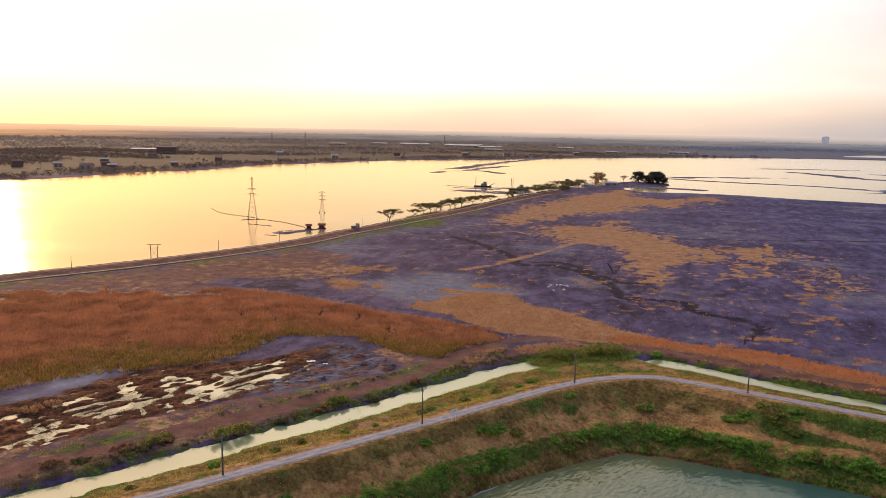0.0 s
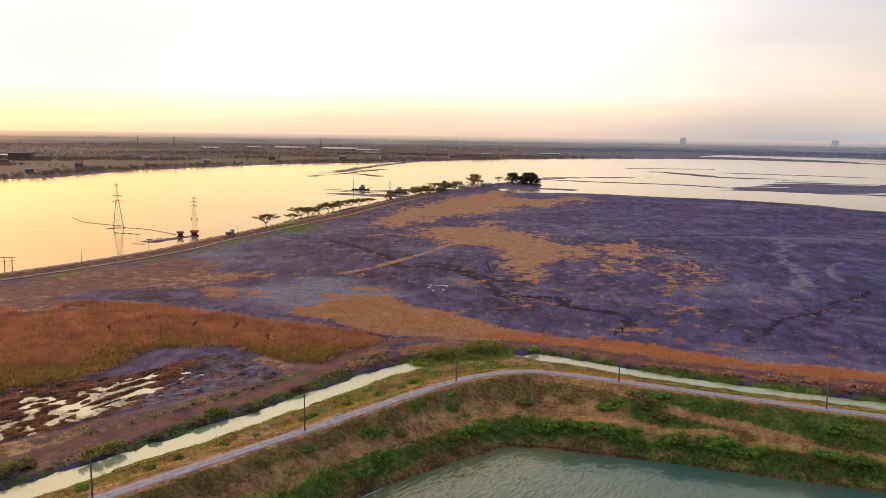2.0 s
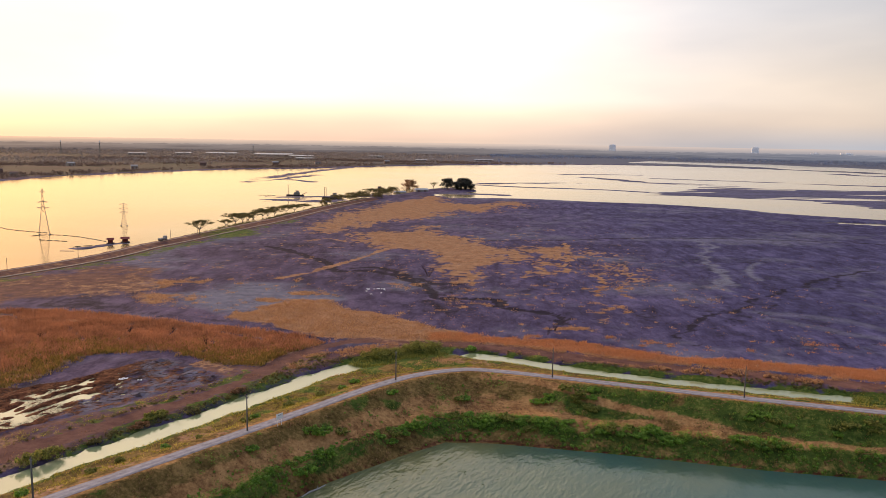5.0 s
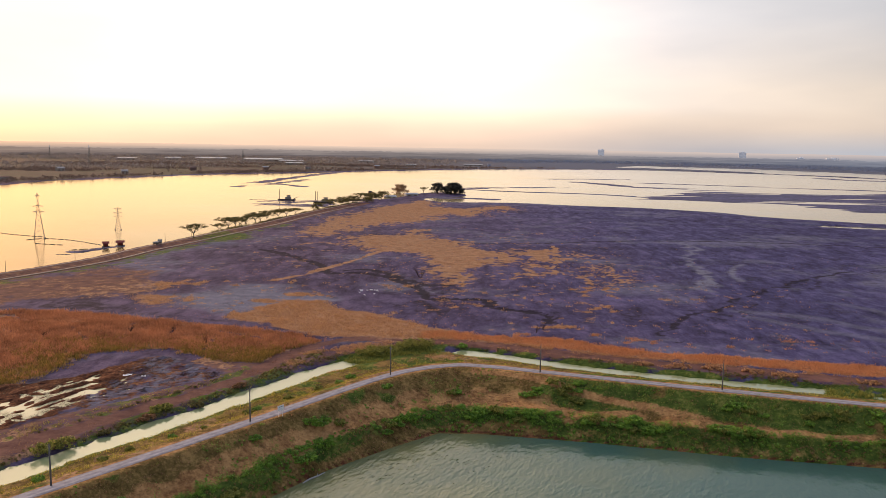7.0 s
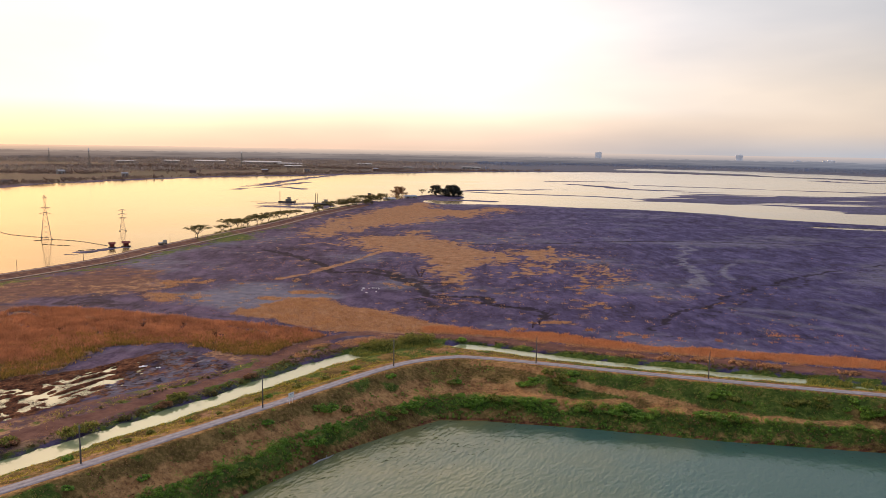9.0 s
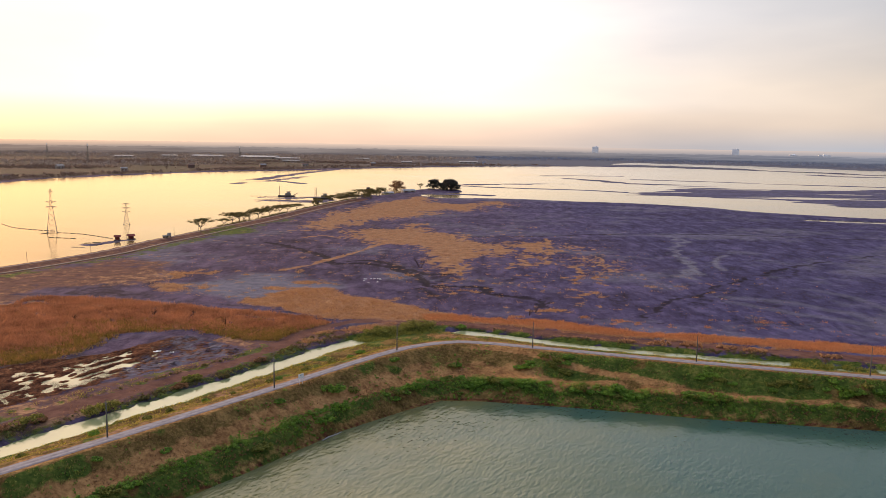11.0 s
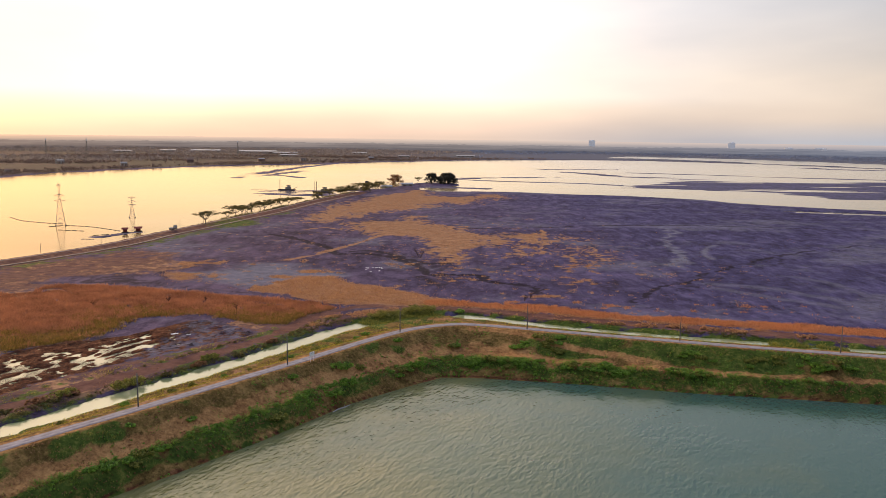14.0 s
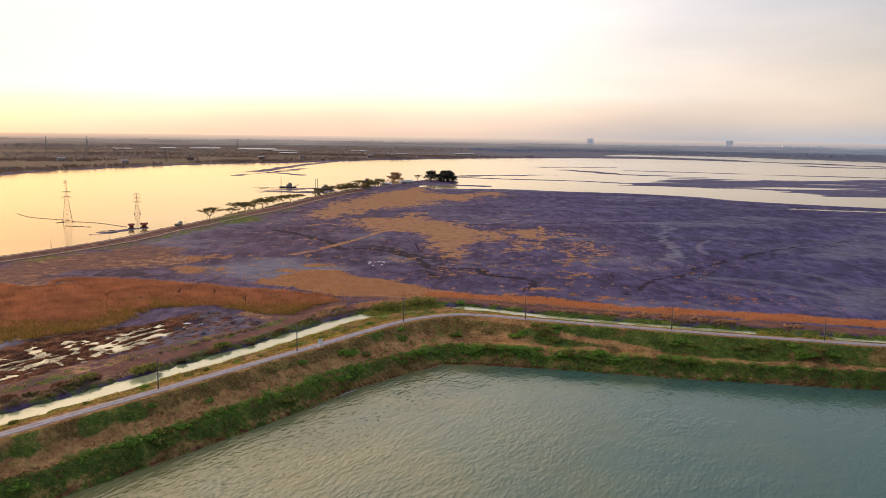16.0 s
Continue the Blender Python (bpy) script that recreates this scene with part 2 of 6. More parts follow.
# reeds filling the canal, first stretch added for the thicket's reflection: line, half width
CHOKED = [(spline([(-26, 204), (-17, 210), (-7, 214)], 3), 5.5), (spline([(100, 182.5), (107, 181)], 3), 3.5), (spline([(112, 180), (118, 178)], 3), 2.6)]
PALE_BAND = spline([(112, 272), (120, 263), (143, 236), (158, 217)], 4)
PALE_BAND_TWIN = spline([(160, 300), (167, 280), (170, 237)], 4)
STRIP = spline([(-6, 232), (10, 230.5), (29, 227), (58, 215), (81, 210), (112, 203), (150, 193), (260, 166)], 4)
ASH = spline([(-122, 288), (-104, 314), (-80, 322), (-58, 300), (-40, 292), (-58, 272), (-76, 258), (-100, 268), (-122, 288)], 5)
GULLY = spline([(-112, 432), (-96, 415), (-72, 384)] + [(-60, 354), (-48, 356), (-35, 350), (-25, 337), (-14, 316), (-10, 295), (1, 296), (14, 294), (15, 282), (25, 276), (33, 267), (34, 257)], 3)
GULLY_TWIN = spline([(-53, 362), (-42, 365), (-29, 353), (-18, 334), (-10, 324), (-2, 326)], 3)
GULLY_SIDE = spline([(-12, 290), (-7, 274), (-3, 261)], 3)
DIAGONAL = spline([(70, 240), (87, 264), (120, 307), (158, 346), (202, 386), (248, 416)], 4)
PALE_HOOK = spline([(156, 405), (142, 380), (137, 352)], 4)
PALE_LOW = spline([(111, 282), (132, 273), (146, 254), (165, 232)], 4)
ARMS = [(spline(p, 3), w) for p, w in (
    ([(22, 343), (31, 350), (42, 357), (51, 373), (56, 400), (58, 436), (64, 471)], 2.6),
    ([(50, 362), (59, 361), (62, 351), (62, 335), (62, 321)], 2.2),
    ([(26, 435), (38, 437), (48, 423), (54, 410)], 1.6),
    ([(36, 384), (44, 384), (52, 380)], 1.5),
    ([(63, 425), (71, 437), (73, 423), (66, 412)], 1.4),
    ([(61, 326), (56, 308)], 1.3),
    ([(51, 275), (55, 281), (61, 286), (61, 276)], 1.5),
    ([(70, 327), (64, 301)], 1.2),
    ([(30, 247), (37, 249), (43, 246)], 2.6),
    ([(-32, 540), (-21, 524), (-8, 494)], 2.4),
    ([(-94, 456), (-85, 471), (-74, 462)], 2.0))]
TUFTS = [(-63, 298, 8, 5), (-73, 284, 7, 5), (-52, 268, 5, 4)]
GULLY_FAR = spline([(-6, 474), (56, 484), (116, 506), (196, 511), (300, 493)], 6)
RIDGE = spline([(-80, 330), (-63, 366), (-52, 400), (-40, 440)], 4)
PALE = spline([(158, 510), (147, 459), (129, 408), (123, 359), (117, 326)], 5)
LAGOON = spline([(560, 2740), (900, 2530), (1150, 2060), (1400, 1700), (2000, 1500)], 60)
FURROWS = [spline(p, 3) for p in ([(-77, 228), (-75, 218), (-74, 208)], [(-108, 242), (-104, 230), (-103, 220)], [(-129, 226), (-128, 218)], [(-132, 240), (-122, 230), (-113, 219)], [(-150, 236), (-140, 222)], [(-92, 236), (-90, 226)], [(-60, 226), (-72, 232), (-90, 236)])]
RIVER_Z, CANAL_Z, POND_Z, PUDDLE_Z, ROAD_Z = -1.0, -0.8, -6.3, -0.26, 2.6
# low mud bars in the river: line, half width
BARS = [(spline([(-14, 1118), (9, 1119), (91, 1077), (171, 1060), (215, 1035), (262, 994)], 12), 16, 0.7),
        (spline([(212, 1436), (222, 1426), (266, 1347), (300, 1274), (380, 1244)], 12), 26, 1.6), (spline([(320, 1440), (433, 1394), (575, 1336)], 14), 16, 1.4),
        (spline([(180, 1512), (236, 1560), (350, 1570)], 14), 20, 2.2), (spline([(20, 1140), (60, 1165), (165, 1222)], 12), 18, 2.6), (spline([(850, 1900), (906, 1751), (1030, 1700), (1300, 1500)], 20), 40, 1.6),
        (spline([(560, 1330), (700, 1280), (820, 1240)], 14), 18, 1.8), (spline([(-22, 907), (7, 922), (62, 904)], 6), 22, 0.5),
        (spline([(-310, 1133), (-305, 1246), (-293, 1413), (-269, 1632), (-230, 1843)], 8), 16, 2.6), (spline([(-303, 1118), (-284, 1159), (-272, 1219), (-256, 1353)], 8), 13, 2.6), (spline([(-272, 1181), (-237, 1140), (-209, 1101)], 8), 12, 2.6), (spline([(-307, 1069), (-306, 1117)], 8), 10, 2.6),
        (spline([(-210, 780), (-150, 770), (-118, 800)], 10), 15, 2.6), (spline([(-190, 820), (-120, 850), (-80, 890)], 10), 18, 2.6),
        (spline([(-214, 408), (-209, 420), (-205, 431), (-197, 436)], 4), 4.5, 2.6)]
# the broad streaky shoal in the river's bend
SHOAL = spline([(250, 990), (290, 1060), (360, 1148), (404, 1174), (443, 1140), (485, 1132), (566, 1122), (701, 1178), (900, 1150), (900, 800), (700, 720), (560, 740), (480, 788), (447, 806), (437, 837), (436, 864), (410, 897), (367, 930), (332, 934), (316, 953), (250, 990)], 15)


def plan(x, y):
    """Height of the ground and the masks of what covers it."""
    x, y = np.asarray(x, float), np.asarray(y, float)
    field = inside(x, y, FIELD)
    far, _ = from_line(x, y, FARSHORE)
    land = np.maximum(field, far)
    for line, wide in SLIVERS:
        d, s = near_line(x, y, line, 30)
        land = np.where(np.abs(d) < wide * np.clip(np.minimum(s, 1 - s) * 8, 0, 1) + 1.5 * (fbm(x * 0.3, y, 9, 15) - 0.5), -4.0, land)
    wob = (fbm(x, y, 40, 2) - 0.5) * 6
    rough = fbm(x, y, 14, 5) - 0.5
    h = np.where(land > 0, -1 + 1.0 * smooth(0, 7, land + wob * 0.4), -1 + np.maximum(-3, 0.25 * (land + wob * 0.4)))
    h = h + 0.35 * rough * smooth(0, 10, land)
    bars = np.zeros(x.shape)
    streaky = fbm(x * 0.14 + y * 0.05, y, 24, 11, 3) - 0.47
    for line, wide, broken in BARS:
        d, s = near_line(x, y, line, wide * 1.5 + 5)
        streak = fbm(x * 0.22 + y * 0.08, y, max(6.0, wide * 0.3), 11, 4) - 0.45
        b = (1 - np.abs(d) / wide) * np.clip(np.minimum(s, 1 - s) * 7, 0, 1)
        up = np.clip(b, -1, 1) * 0.85 + streak * broken - 0.15
        on = (np.abs(d) < wide * 1.3) & (land < 3)
        h = np.where(on, np.maximum(h, -1.12 + 0.55 * np.clip(up, -0.4, 1.0)), h)
        bars = np.where(on & (up > -0.3), 1, bars)
    shoal = inside(x, y, SHOAL, 60)
    up = np.clip(shoal / 60, -0.5, 0.20) + 0.03 + streaky * 2.3
    on = (shoal > -40) & (land < 3)
    h = np.where(on, np.maximum(h, -1.12 + 0.9 * np.clip(up, -0.3, 0.6)), h)
    bars = np.where(on & (up > -0.1), 1, bars)
    ld, ls = near_line(x, y, LAGOON, 800, 9999)
    lagoon = smooth(190, 150, np.abs(ld) + (fbm(x * 0.4, y, 130, 13) - 0.5) * 160) * smooth(0, 0.04, ls)
    h = np.where(far > 40, h - 2.0 * lagoon, h)
    flat = smooth(520, 380, np.abs(ld + 120)) * (far > 0)
    # dike beside the river
    dd, ds = near_line(x, y, DIKE, 70, -999)
    dike = np.where(dd > 0, smooth(7, 3.2, dd), smooth(8.5, 3.0, -dd)) * smooth(900, 780, y)
    h = np.where(dike > 0.02, np.maximum(h, -1 + 1.75 * dike - 0.3 * dike * rough), h)
    # the levee with its road, the canal and the pond
    rd, rs = from_line(x, y, ROAD)
    cd, _ = from_line(x, y, CANAL)
    pd = inside(x, y, POND, 250)
    lump = (fbm(x, y, 6, 21) - 0.5)
    north = np.interp(np.clip(rd, 0, 60), [0, 3.2, 9.5, 60], [ROAD_Z, ROAD_Z, 0.35, 0.0]) + 0.35 * lump * smooth(3.5, 7, rd)
    gap = np.maximum(-pd, 0) / np.maximum(np.maximum(-pd, 0) + np.maximum(-rd - 3.2, 0), 0.01)
    south = np.interp(gap, [0, 0.25, 0.5, 0.62, 1], [POND_Z, -2.3, -1.7, -1.1, ROAD_Z]) + 1.5 * lump * smooth(1.0, 0.9, gap) * smooth(0, 0.1, gap)
    south = np.where(pd > 0, POND_Z - np.minimum(pd * 0.5, 3), south)
    near = (y < 330) & (rd < 40)
    h = np.where(near & (rd <= 0), south, np.where(near, np.maximum(h * smooth(3, 30, rd), north), h))
    wide = np.abs(cd) - 3.15 + 0.7 * smooth(0, 40, x) + 2.9 * smooth(15, 9, np.hypot(x + 10, y - 214)) - 3.2 * (fbm(x, y, 5, 33) - 0.5) - 1.2 * (fbm(x, y, 1.8, 34) - 0.5)
    cut = CANAL_Z + np.where(wide < 0, wide * 0.8, wide * 0.32)
    h = np.where(near & (np.abs(cd) < 8) & (rd > 3), np.minimum(h, np.maximum(cut, -2.4)), h)
    choke = np.zeros(x.shape)
    for line, half in CHOKED:
        choke = np.maximum(choke, smooth(half, half * 0.5, np.abs(near_line(x, y, line)[0] + (fbm(x, y, 5, 35) - 0.5) * 4)))
    h = np.where(choke > 0.05, np.maximum(h, CANAL_Z - 0.5 + 0.75 * choke), h)
    # masks
    lip = 0.27 + 0.15 * smooth(8, -28, x)
    band = gap + 0.22 * (fbm(x, y, 15, 42) - 0.5) + 0.22 * (fbm(x, y, 4, 43) - 0.5)
    levee = np.where((near & (rd < 40) & (cd < -2)), 1.0, 0)
    big, mid, fine = fbm(x, y, 45, 41) - 0.5, fbm(x, y, 15, 42) - 0.5, fbm(x, y, 4, 43) - 0.5
    dust = fbm(x, y, 1.9, 44, 2) - 0.5
    reeds = smooth(-2, 3, inside(x, y, REEDS, 80) + mid * 9 + fine * 5)
    for furrow in FURROWS:
        reeds = reeds * smooth(0.2, 1.1, np.abs(near_line(x, y, furrow)[0] + mid * 4) + fine * 2)
    mud = smooth(-2, 3, inside(x, y, MUD, 80) + mid * 8 + fine * 4)
    mud = np.maximum(mud, near * (rd < -4) * (pd < 0) * 0.8 * smooth(0.05, 0.015, gap + fine * 0.06))
    cracked = mud * (y > 150) * (rd > 12) * 1.0
    cracked = cracked * smooth(-92, -84, x + mid * 14)
    mud = mud * (1 - 0.55 * cracked)
    sd, ss = near_line(x, y, STRIP)
    dry = np.maximum.reduce([
        smooth(-2, 3, inside(x, y, GRASS_MID, 80) + mid * 14 + fine * 6),
        smooth(-9, 9, inside(x, y, GRASS_BIG, 80) + mid * 22 + big * 6 + fine * 34 + dust * 22 + 1),
        0.92 * smooth(-6, 12, inside(x, y, TANGLE, 40) + mid * 22 + fine * 34 + dust * 26 - 3),
        smooth(-14, 14, inside(x, y, GRASS_TOP, 80) + big * 20 + mid * 34 + fine * 44 + dust * 24),
        0.8 * smooth(-5, 8, np.maximum(inside(x, y, GRASS_WEST, 60), inside(x, y, GRASS_TONGUE, 60)) + big * 12 + mid * 26 + fine * 26),
        smooth(6.0, 4.0, np.abs(sd) + mid * 6 + fine * 4) * smooth(-8, 4, x),
        smooth(2.6, 0.4, np.abs(near_line(x, y, RIDGE)[0] + mid * 5) + mid * 4 + fine * 3)])
    arm = smooth(0, 60, x - 30) * smooth(98, 78, x) * smooth(315, 345, y) * smooth(470, 430, y)
    dry = np.maximum(dry, 0.9 * arm * smooth(0.10, 0.02, np.abs(big * 0.5 + mid * 1.0 + fine * 0.5 + dust * 0.3)))
    for line, half in ARMS:
        dry = np.maximum(dry, smooth(half * 0.85, half * 0.1, np.abs(near_line(x, y, line)[0] + mid * 8 + fine * 4) - fine * 5 - dust * 4))
    for cx, cy, rx, ry in TUFTS:
        dry = np.maximum(dry, smooth(1.1, 0.7, np.hypot((x - cx) / rx, (y - cy) / ry) + mid * 1.4 + fine))
    crumbs = smooth(0.22, 0.30, mid * 0.4 + fine * 0.75 + dust * 0.6) * smooth(-260, -150, x) * smooth(170, 60, x) * smooth(205, 240, y) * smooth(640, 500, y) * 0.75
    dry = np.maximum(dry, crumbs)
    rusty = smooth(-14, 16, inside(x, y, RUSTY, 60) + mid * 40 + fine * 20)
    charred = smooth(-3, 6, inside(x, y, CHARRED, 60) + mid * 14 + fine * 14)
    dry = np.maximum(dry, rusty * (0.30 + 1.2 * mid + 1.2 * fine)) * (1 - 0.85 * charred)
    dry = dry * (1 - mud)
    g_dike = 0.68 * smooth(7, 3, np.abs(dd + 17 + mid * 10)) * (dd < 0) * smooth(620, 560, y) * smooth(-0.25, 0.2, mid + fine)
    g_top = 0.75 * smooth(14, 4, np.hypot((x + 150) * 0.5, (y - 492) * 0.35) - mid * 10)
    g_canal = np.where(cd > 0, smooth(6.4, 5.0, cd) * (1 - 0.45 * smooth(-30, -50, x)), smooth(9, 5.5, -cd) * 0.7) * (rd > 3) * smooth(-0.35, 0.0, fine + mid * 0.6)
    green = np.where(near & (rd < -3), smooth(-0.10, 0.20, mid * 1.3 + big * 0.5 + fine * 0.9 + 0.30 * smooth(lip + 0.03, lip - 0.02, gap) * smooth(0.06, 0.14, gap) + 0.05 * smooth(lip + 0.26, lip + 0.34, gap) + 0.02 * smooth(25, 50, x) - 0.20 * smooth(32, 8, x) * smooth(-45, -12, x) - 0.16 * smooth(lip, lip + 0.06, gap) * smooth(lip + 0.28, lip + 0.22, gap) - 0.17 * smooth(5, -30, x) * smooth(lip, lip + 0.06, gap)), 0)
    green = np.maximum.reduce([green, g_dike, g_top, g_canal * near, choke])
    green = np.maximum(green, smooth(-0.3, 0.1, mid) * (land == far) * (far > 30) * 0.8)
    td, _ = near_line(x, y, TRACK)
    dirt = smooth(4.4, 2.2, np.abs(td) + mid * 5 + fine * 3)
    dirt = np.maximum(dirt, 0.85 * smooth(12, 9, np.abs(dd + 4)) * smooth(860, 800, y))
    rough_strip = (cd > 4.5) & (cd < 34) & (x < -38) & (y < 215) & (mud < 0.4) & (reeds < 0.4) & (dirt < 0.5) & (cracked < 0.3)
    green = np.where(rough_strip, np.maximum(green, 0.62 * smooth(-0.02, 0.18, mid + fine * 0.8 + dust * 0.4)), green)
    dry = np.where(rough_strip, np.maximum(dry, 0.95 * smooth(-0.02, 0.18, -mid + fine * 0.8 + dust * 0.4)), dry)
    dirt = np.where(rough_strip, np.maximum(dirt, 0.62), dirt)
    dirt = np.maximum(dirt, 0.85 * rusty * (1 - charred))
    dirt = np.maximum(dirt, near * (cd > 3.5) * 0.6 * smooth(17, 11, cd + mid * 8) * (x > -40))
    levee = np.where(rough_strip, 0.1, levee)
    dirt = np.where(near & (cd < 4), 0, dirt)
    bench = near & (rd < -3)
    trail = np.abs(near_line(x, y, spline([(6, 186), (16, 184), (26, 179), (36, 173), (60, 163)], 3))[0])
    soil = np.where(bench, np.maximum(smooth(-0.02, 0.05, band - lip) * smooth(0.30, 0.20, band - lip - 0.14 * smooth(34, 12, x) * smooth(-36, -12, x) - 0.09 * smooth(-12, -36, x)) * smooth(-0.2, 0.12, mid * 0.6 + fine + 0.26 - 0.16 * smooth(20, 50, x) + 0.14 * smooth(0, -30, x)), smooth(1.6, 0.8, trail)), 0)
    soil = np.maximum(soil, 0.22 * smooth(12, 9, np.abs(dd + 4)) * smooth(860, 800, y))
    soil = np.maximum(soil, 0.25 * rusty * (1 - charred) * smooth(-0.3, 0.1, mid + fine))
    soil = np.where(bench & (gap < lip - 0.04), np.maximum(soil, 0.42 * smooth(-0.05, 0.12, mid + fine + 0.16 * smooth(10, -20, x) - 0.10) * smooth(0.16, 0.08, gap) * smooth(0.015, 0.04, gap)), soil)
    soil = np.where(near & (np.abs(rd) < 5), np.maximum(soil, 0.75 * smooth(2.7, 1.9, np.abs(rd) + fine * 2)), soil)
    verge = near & (rd > 2) & (cd < -3)
    green = np.where(verge, np.maximum(green, smooth(0.04, 0.3, mid * 0.7 + fine + big * 0.5)), green)
    dry = np.where(verge, 0.8 * smooth(0.0, 0.25, fine - mid * 0.7), dry * (1 - 0.6 * dirt) * (np.abs(dd) > 9)) * (1 - choke)
    ash = np.maximum.reduce([smooth(-4, 14, inside(x, y, ASH, 80) + mid * 30), smooth(0.02, 0.34, big + mid * 0.6 + fine * 0.3) * 0.6, 0.95 * smooth(3.4, 0.6, np.abs(near_line(x, y, PALE)[0] + mid * 22) - fine * 6), 0.9 * smooth(2.6, 0.6, np.abs(near_line(x, y, PALE_HOOK)[0] + mid * 8)), 0.5 * smooth(5.0, 1.0, np.abs(near_line(x, y, PALE_LOW)[0] + mid * 12)),
                             smooth(14, 4, np.abs(near_line(x, y, REEDS[8:60])[0]) - mid * 18) * mud, smooth(-3, 4, inside(x, y, ASH_SHORE, 40) + mid * 10),
                             0.5 * smooth(4.5, 1.0, np.abs(near_line(x, y, PALE_BAND)[0] + mid * 9)), 0.45 * smooth(4.0, 1.0, np.abs(near_line(x, y, PALE_BAND_TWIN)[0] + mid * 9))])
    soot = np.maximum.reduce([smooth(4.0, 0.8, np.abs(near_line(x, y, GULLY)[0] + mid * 5) - fine * 5 - dust * 4), 0.9 * smooth(4.0, 0.8, np.abs(near_line(x, y, GULLY_TWIN)[0] + mid * 5) - fine * 5 - dust * 4), 0.6 * smooth(4.0, 0.8, np.abs(near_line(x, y, GULLY_SIDE)[0] + mid * 5) - fine * 5), 0.75 * smooth(2.4, 0.3, np.abs(near_line(x, y, DIAGONAL)[0] + mid * 10) - fine * 5), 0.5 * smooth(2.0, 0.3, np.abs(near_line(x, y, DIAGONAL)[0] + 9 + mid * 16) - fine * 5), 0.45 * smooth(1.2, 0.3, np.hypot((x + 4) / 16, (y - 312) / 22) + mid * 2.5 + fine * 2), 0.8 * smooth(2.6, 0.8, np.abs(near_line(x, y, GULLY_FAR)[0] + mid * 5)),
                              smooth(0.02, 0.34, -big + mid * 0.6 + fine * 0.5) * 0.42, 0.55 * charred])
    h = h - 0.35 * smooth(2.6, 0.8, np.abs(near_line(x, y, GULLY)[0] + mid * 6))
    crack = np.abs(fbm(x * 0.83 + y * 0.55, (y * 0.83 - x * 0.55) * 2.2, 3.5, 68, 3) - 0.5) * 2
    ash = np.maximum(ash, cracked * smooth(0.42, 0.6, fbm(x, y, 5, 67)))
    silver = np.abs(fbm(x * 0.83 + y * 0.55, (y * 0.83 - x * 0.55) * 1.7, 4.5, 72, 3) - 0.5) * 2
    ash = np.maximum(ash, cracked * smooth(0.11, 0.02, silver) * 1.2)
    soot = np.maximum(soot, cracked * smooth(0.16, 0.04, crack))
    pools = inside(x, y, MUD, 80) + mid * 8 > 1
    u, v = x * 0.42 + y * 0.91, y * 0.42 - x * 0.91
    ripple = fbm(u * 0.28, v, 1.3, 64, 2) - 0.5
    vein = np.abs(fbm(u * 0.5, v, 5, 66, 3) - 0.5) * 2
    splash = fbm(x, y, 1.8, 69, 2) - 0.5
    dip, wet = np.full(x.shape, -1.0), np.zeros(x.shape)
    for line, half in PUDDLES:
        d = np.abs(near_line(x, y, line, 14)[0] + splash * 1.5 + mid * 1.2) * 1.15
        dip, wet = np.maximum(dip, 1.12 - d / half), np.maximum(wet, smooth(6.5, 1, d))
    dip = np.clip(dip, -1, 0.8) + 0.13 + ripple * 3.6 + splash * 2.0 + 1.5 * smooth(0.12, 0.03, vein) * wet
    h = np.where(pools, h * 0.2 - 0.13 - 0.24 * dip, h)
    return dict(h=h, land=land, far=far, field=field, rd=rd, cd=cd, pd=pd, gap=gap, near=near, reeds=reeds, dry=np.maximum(dry, reeds * (1 - dirt)), mud=mud, green=green, dirt=dirt,
                soil=soil, levee=levee, ash=np.maximum(ash, 0.4 * bars), soot=soot, pools=pools, dd=dd, td=td, lagoon=lagoon, flat=flat, choke=choke, up=gap - lip)


# ---- materials ----
def material(name, colour, rough=0.9, spec=0.3, metal=0.0):
    m = bpy.data.materials.new(name)
    m.use_nodes = True
    b = m.node_tree.nodes["Principled BSDF"]
    b.inputs["Base Color"].default_value = (*colour, 1)
    b.inputs["Roughness"].default_value, b.inputs["Metallic"].default_value = rough, metal
    b.inputs["Specular IOR Level"].default_value = spec
    return m, m.node_tree.nodes, m.node_tree.links, b


def texture(nodes, links, size, detail=5.0, rough=0.6, stretch=(1, 1, 1)):
    c, mp, t = nodes.new("ShaderNodeTexCoord"), nodes.new("ShaderNodeMapping"), nodes.new("ShaderNodeTexNoise")
    mp.inputs["Scale"].default_value = stretch
    t.inputs["Scale"].default_value, t.inputs["Detail"].default_value, t.inputs["Roughness"].default_value = 1 / size, detail, rough
    links.new(c.outputs["Object"], mp.inputs[0])
    links.new(mp.outputs[0], t.inputs["Vector"])
    return t.outputs["Fac"]


def ramp(nodes, links, value, *stops):
    r = nodes.new("ShaderNodeValToRGB")
    while len(r.color_ramp.elements) < len(stops):
        r.color_ramp.elements.new(0.5)
    for e, (at, c) in zip(r.color_ramp.elements, stops):
        e.position, e.color = at, (*c, 1) if len(c) == 3 else c
    links.new(value, r.inputs[0])
    return r.outputs[0]


def mixed(nodes, links, fac, a, b, how="MIX"):
    m = nodes.new("ShaderNodeMix")
    m.data_type, m.blend_type = "RGBA", how
    for value, slot in ((fac, 0), (a, 6), (b, 7)):
        if isinstance(value, (int, float)):
            m.inputs[slot].default_value = value
        elif isinstance(value, tuple):
            m.inputs[slot].default_value = (*value, 1)
        else:
            links.new(value, m.inputs[slot])
    return m.outputs[2]


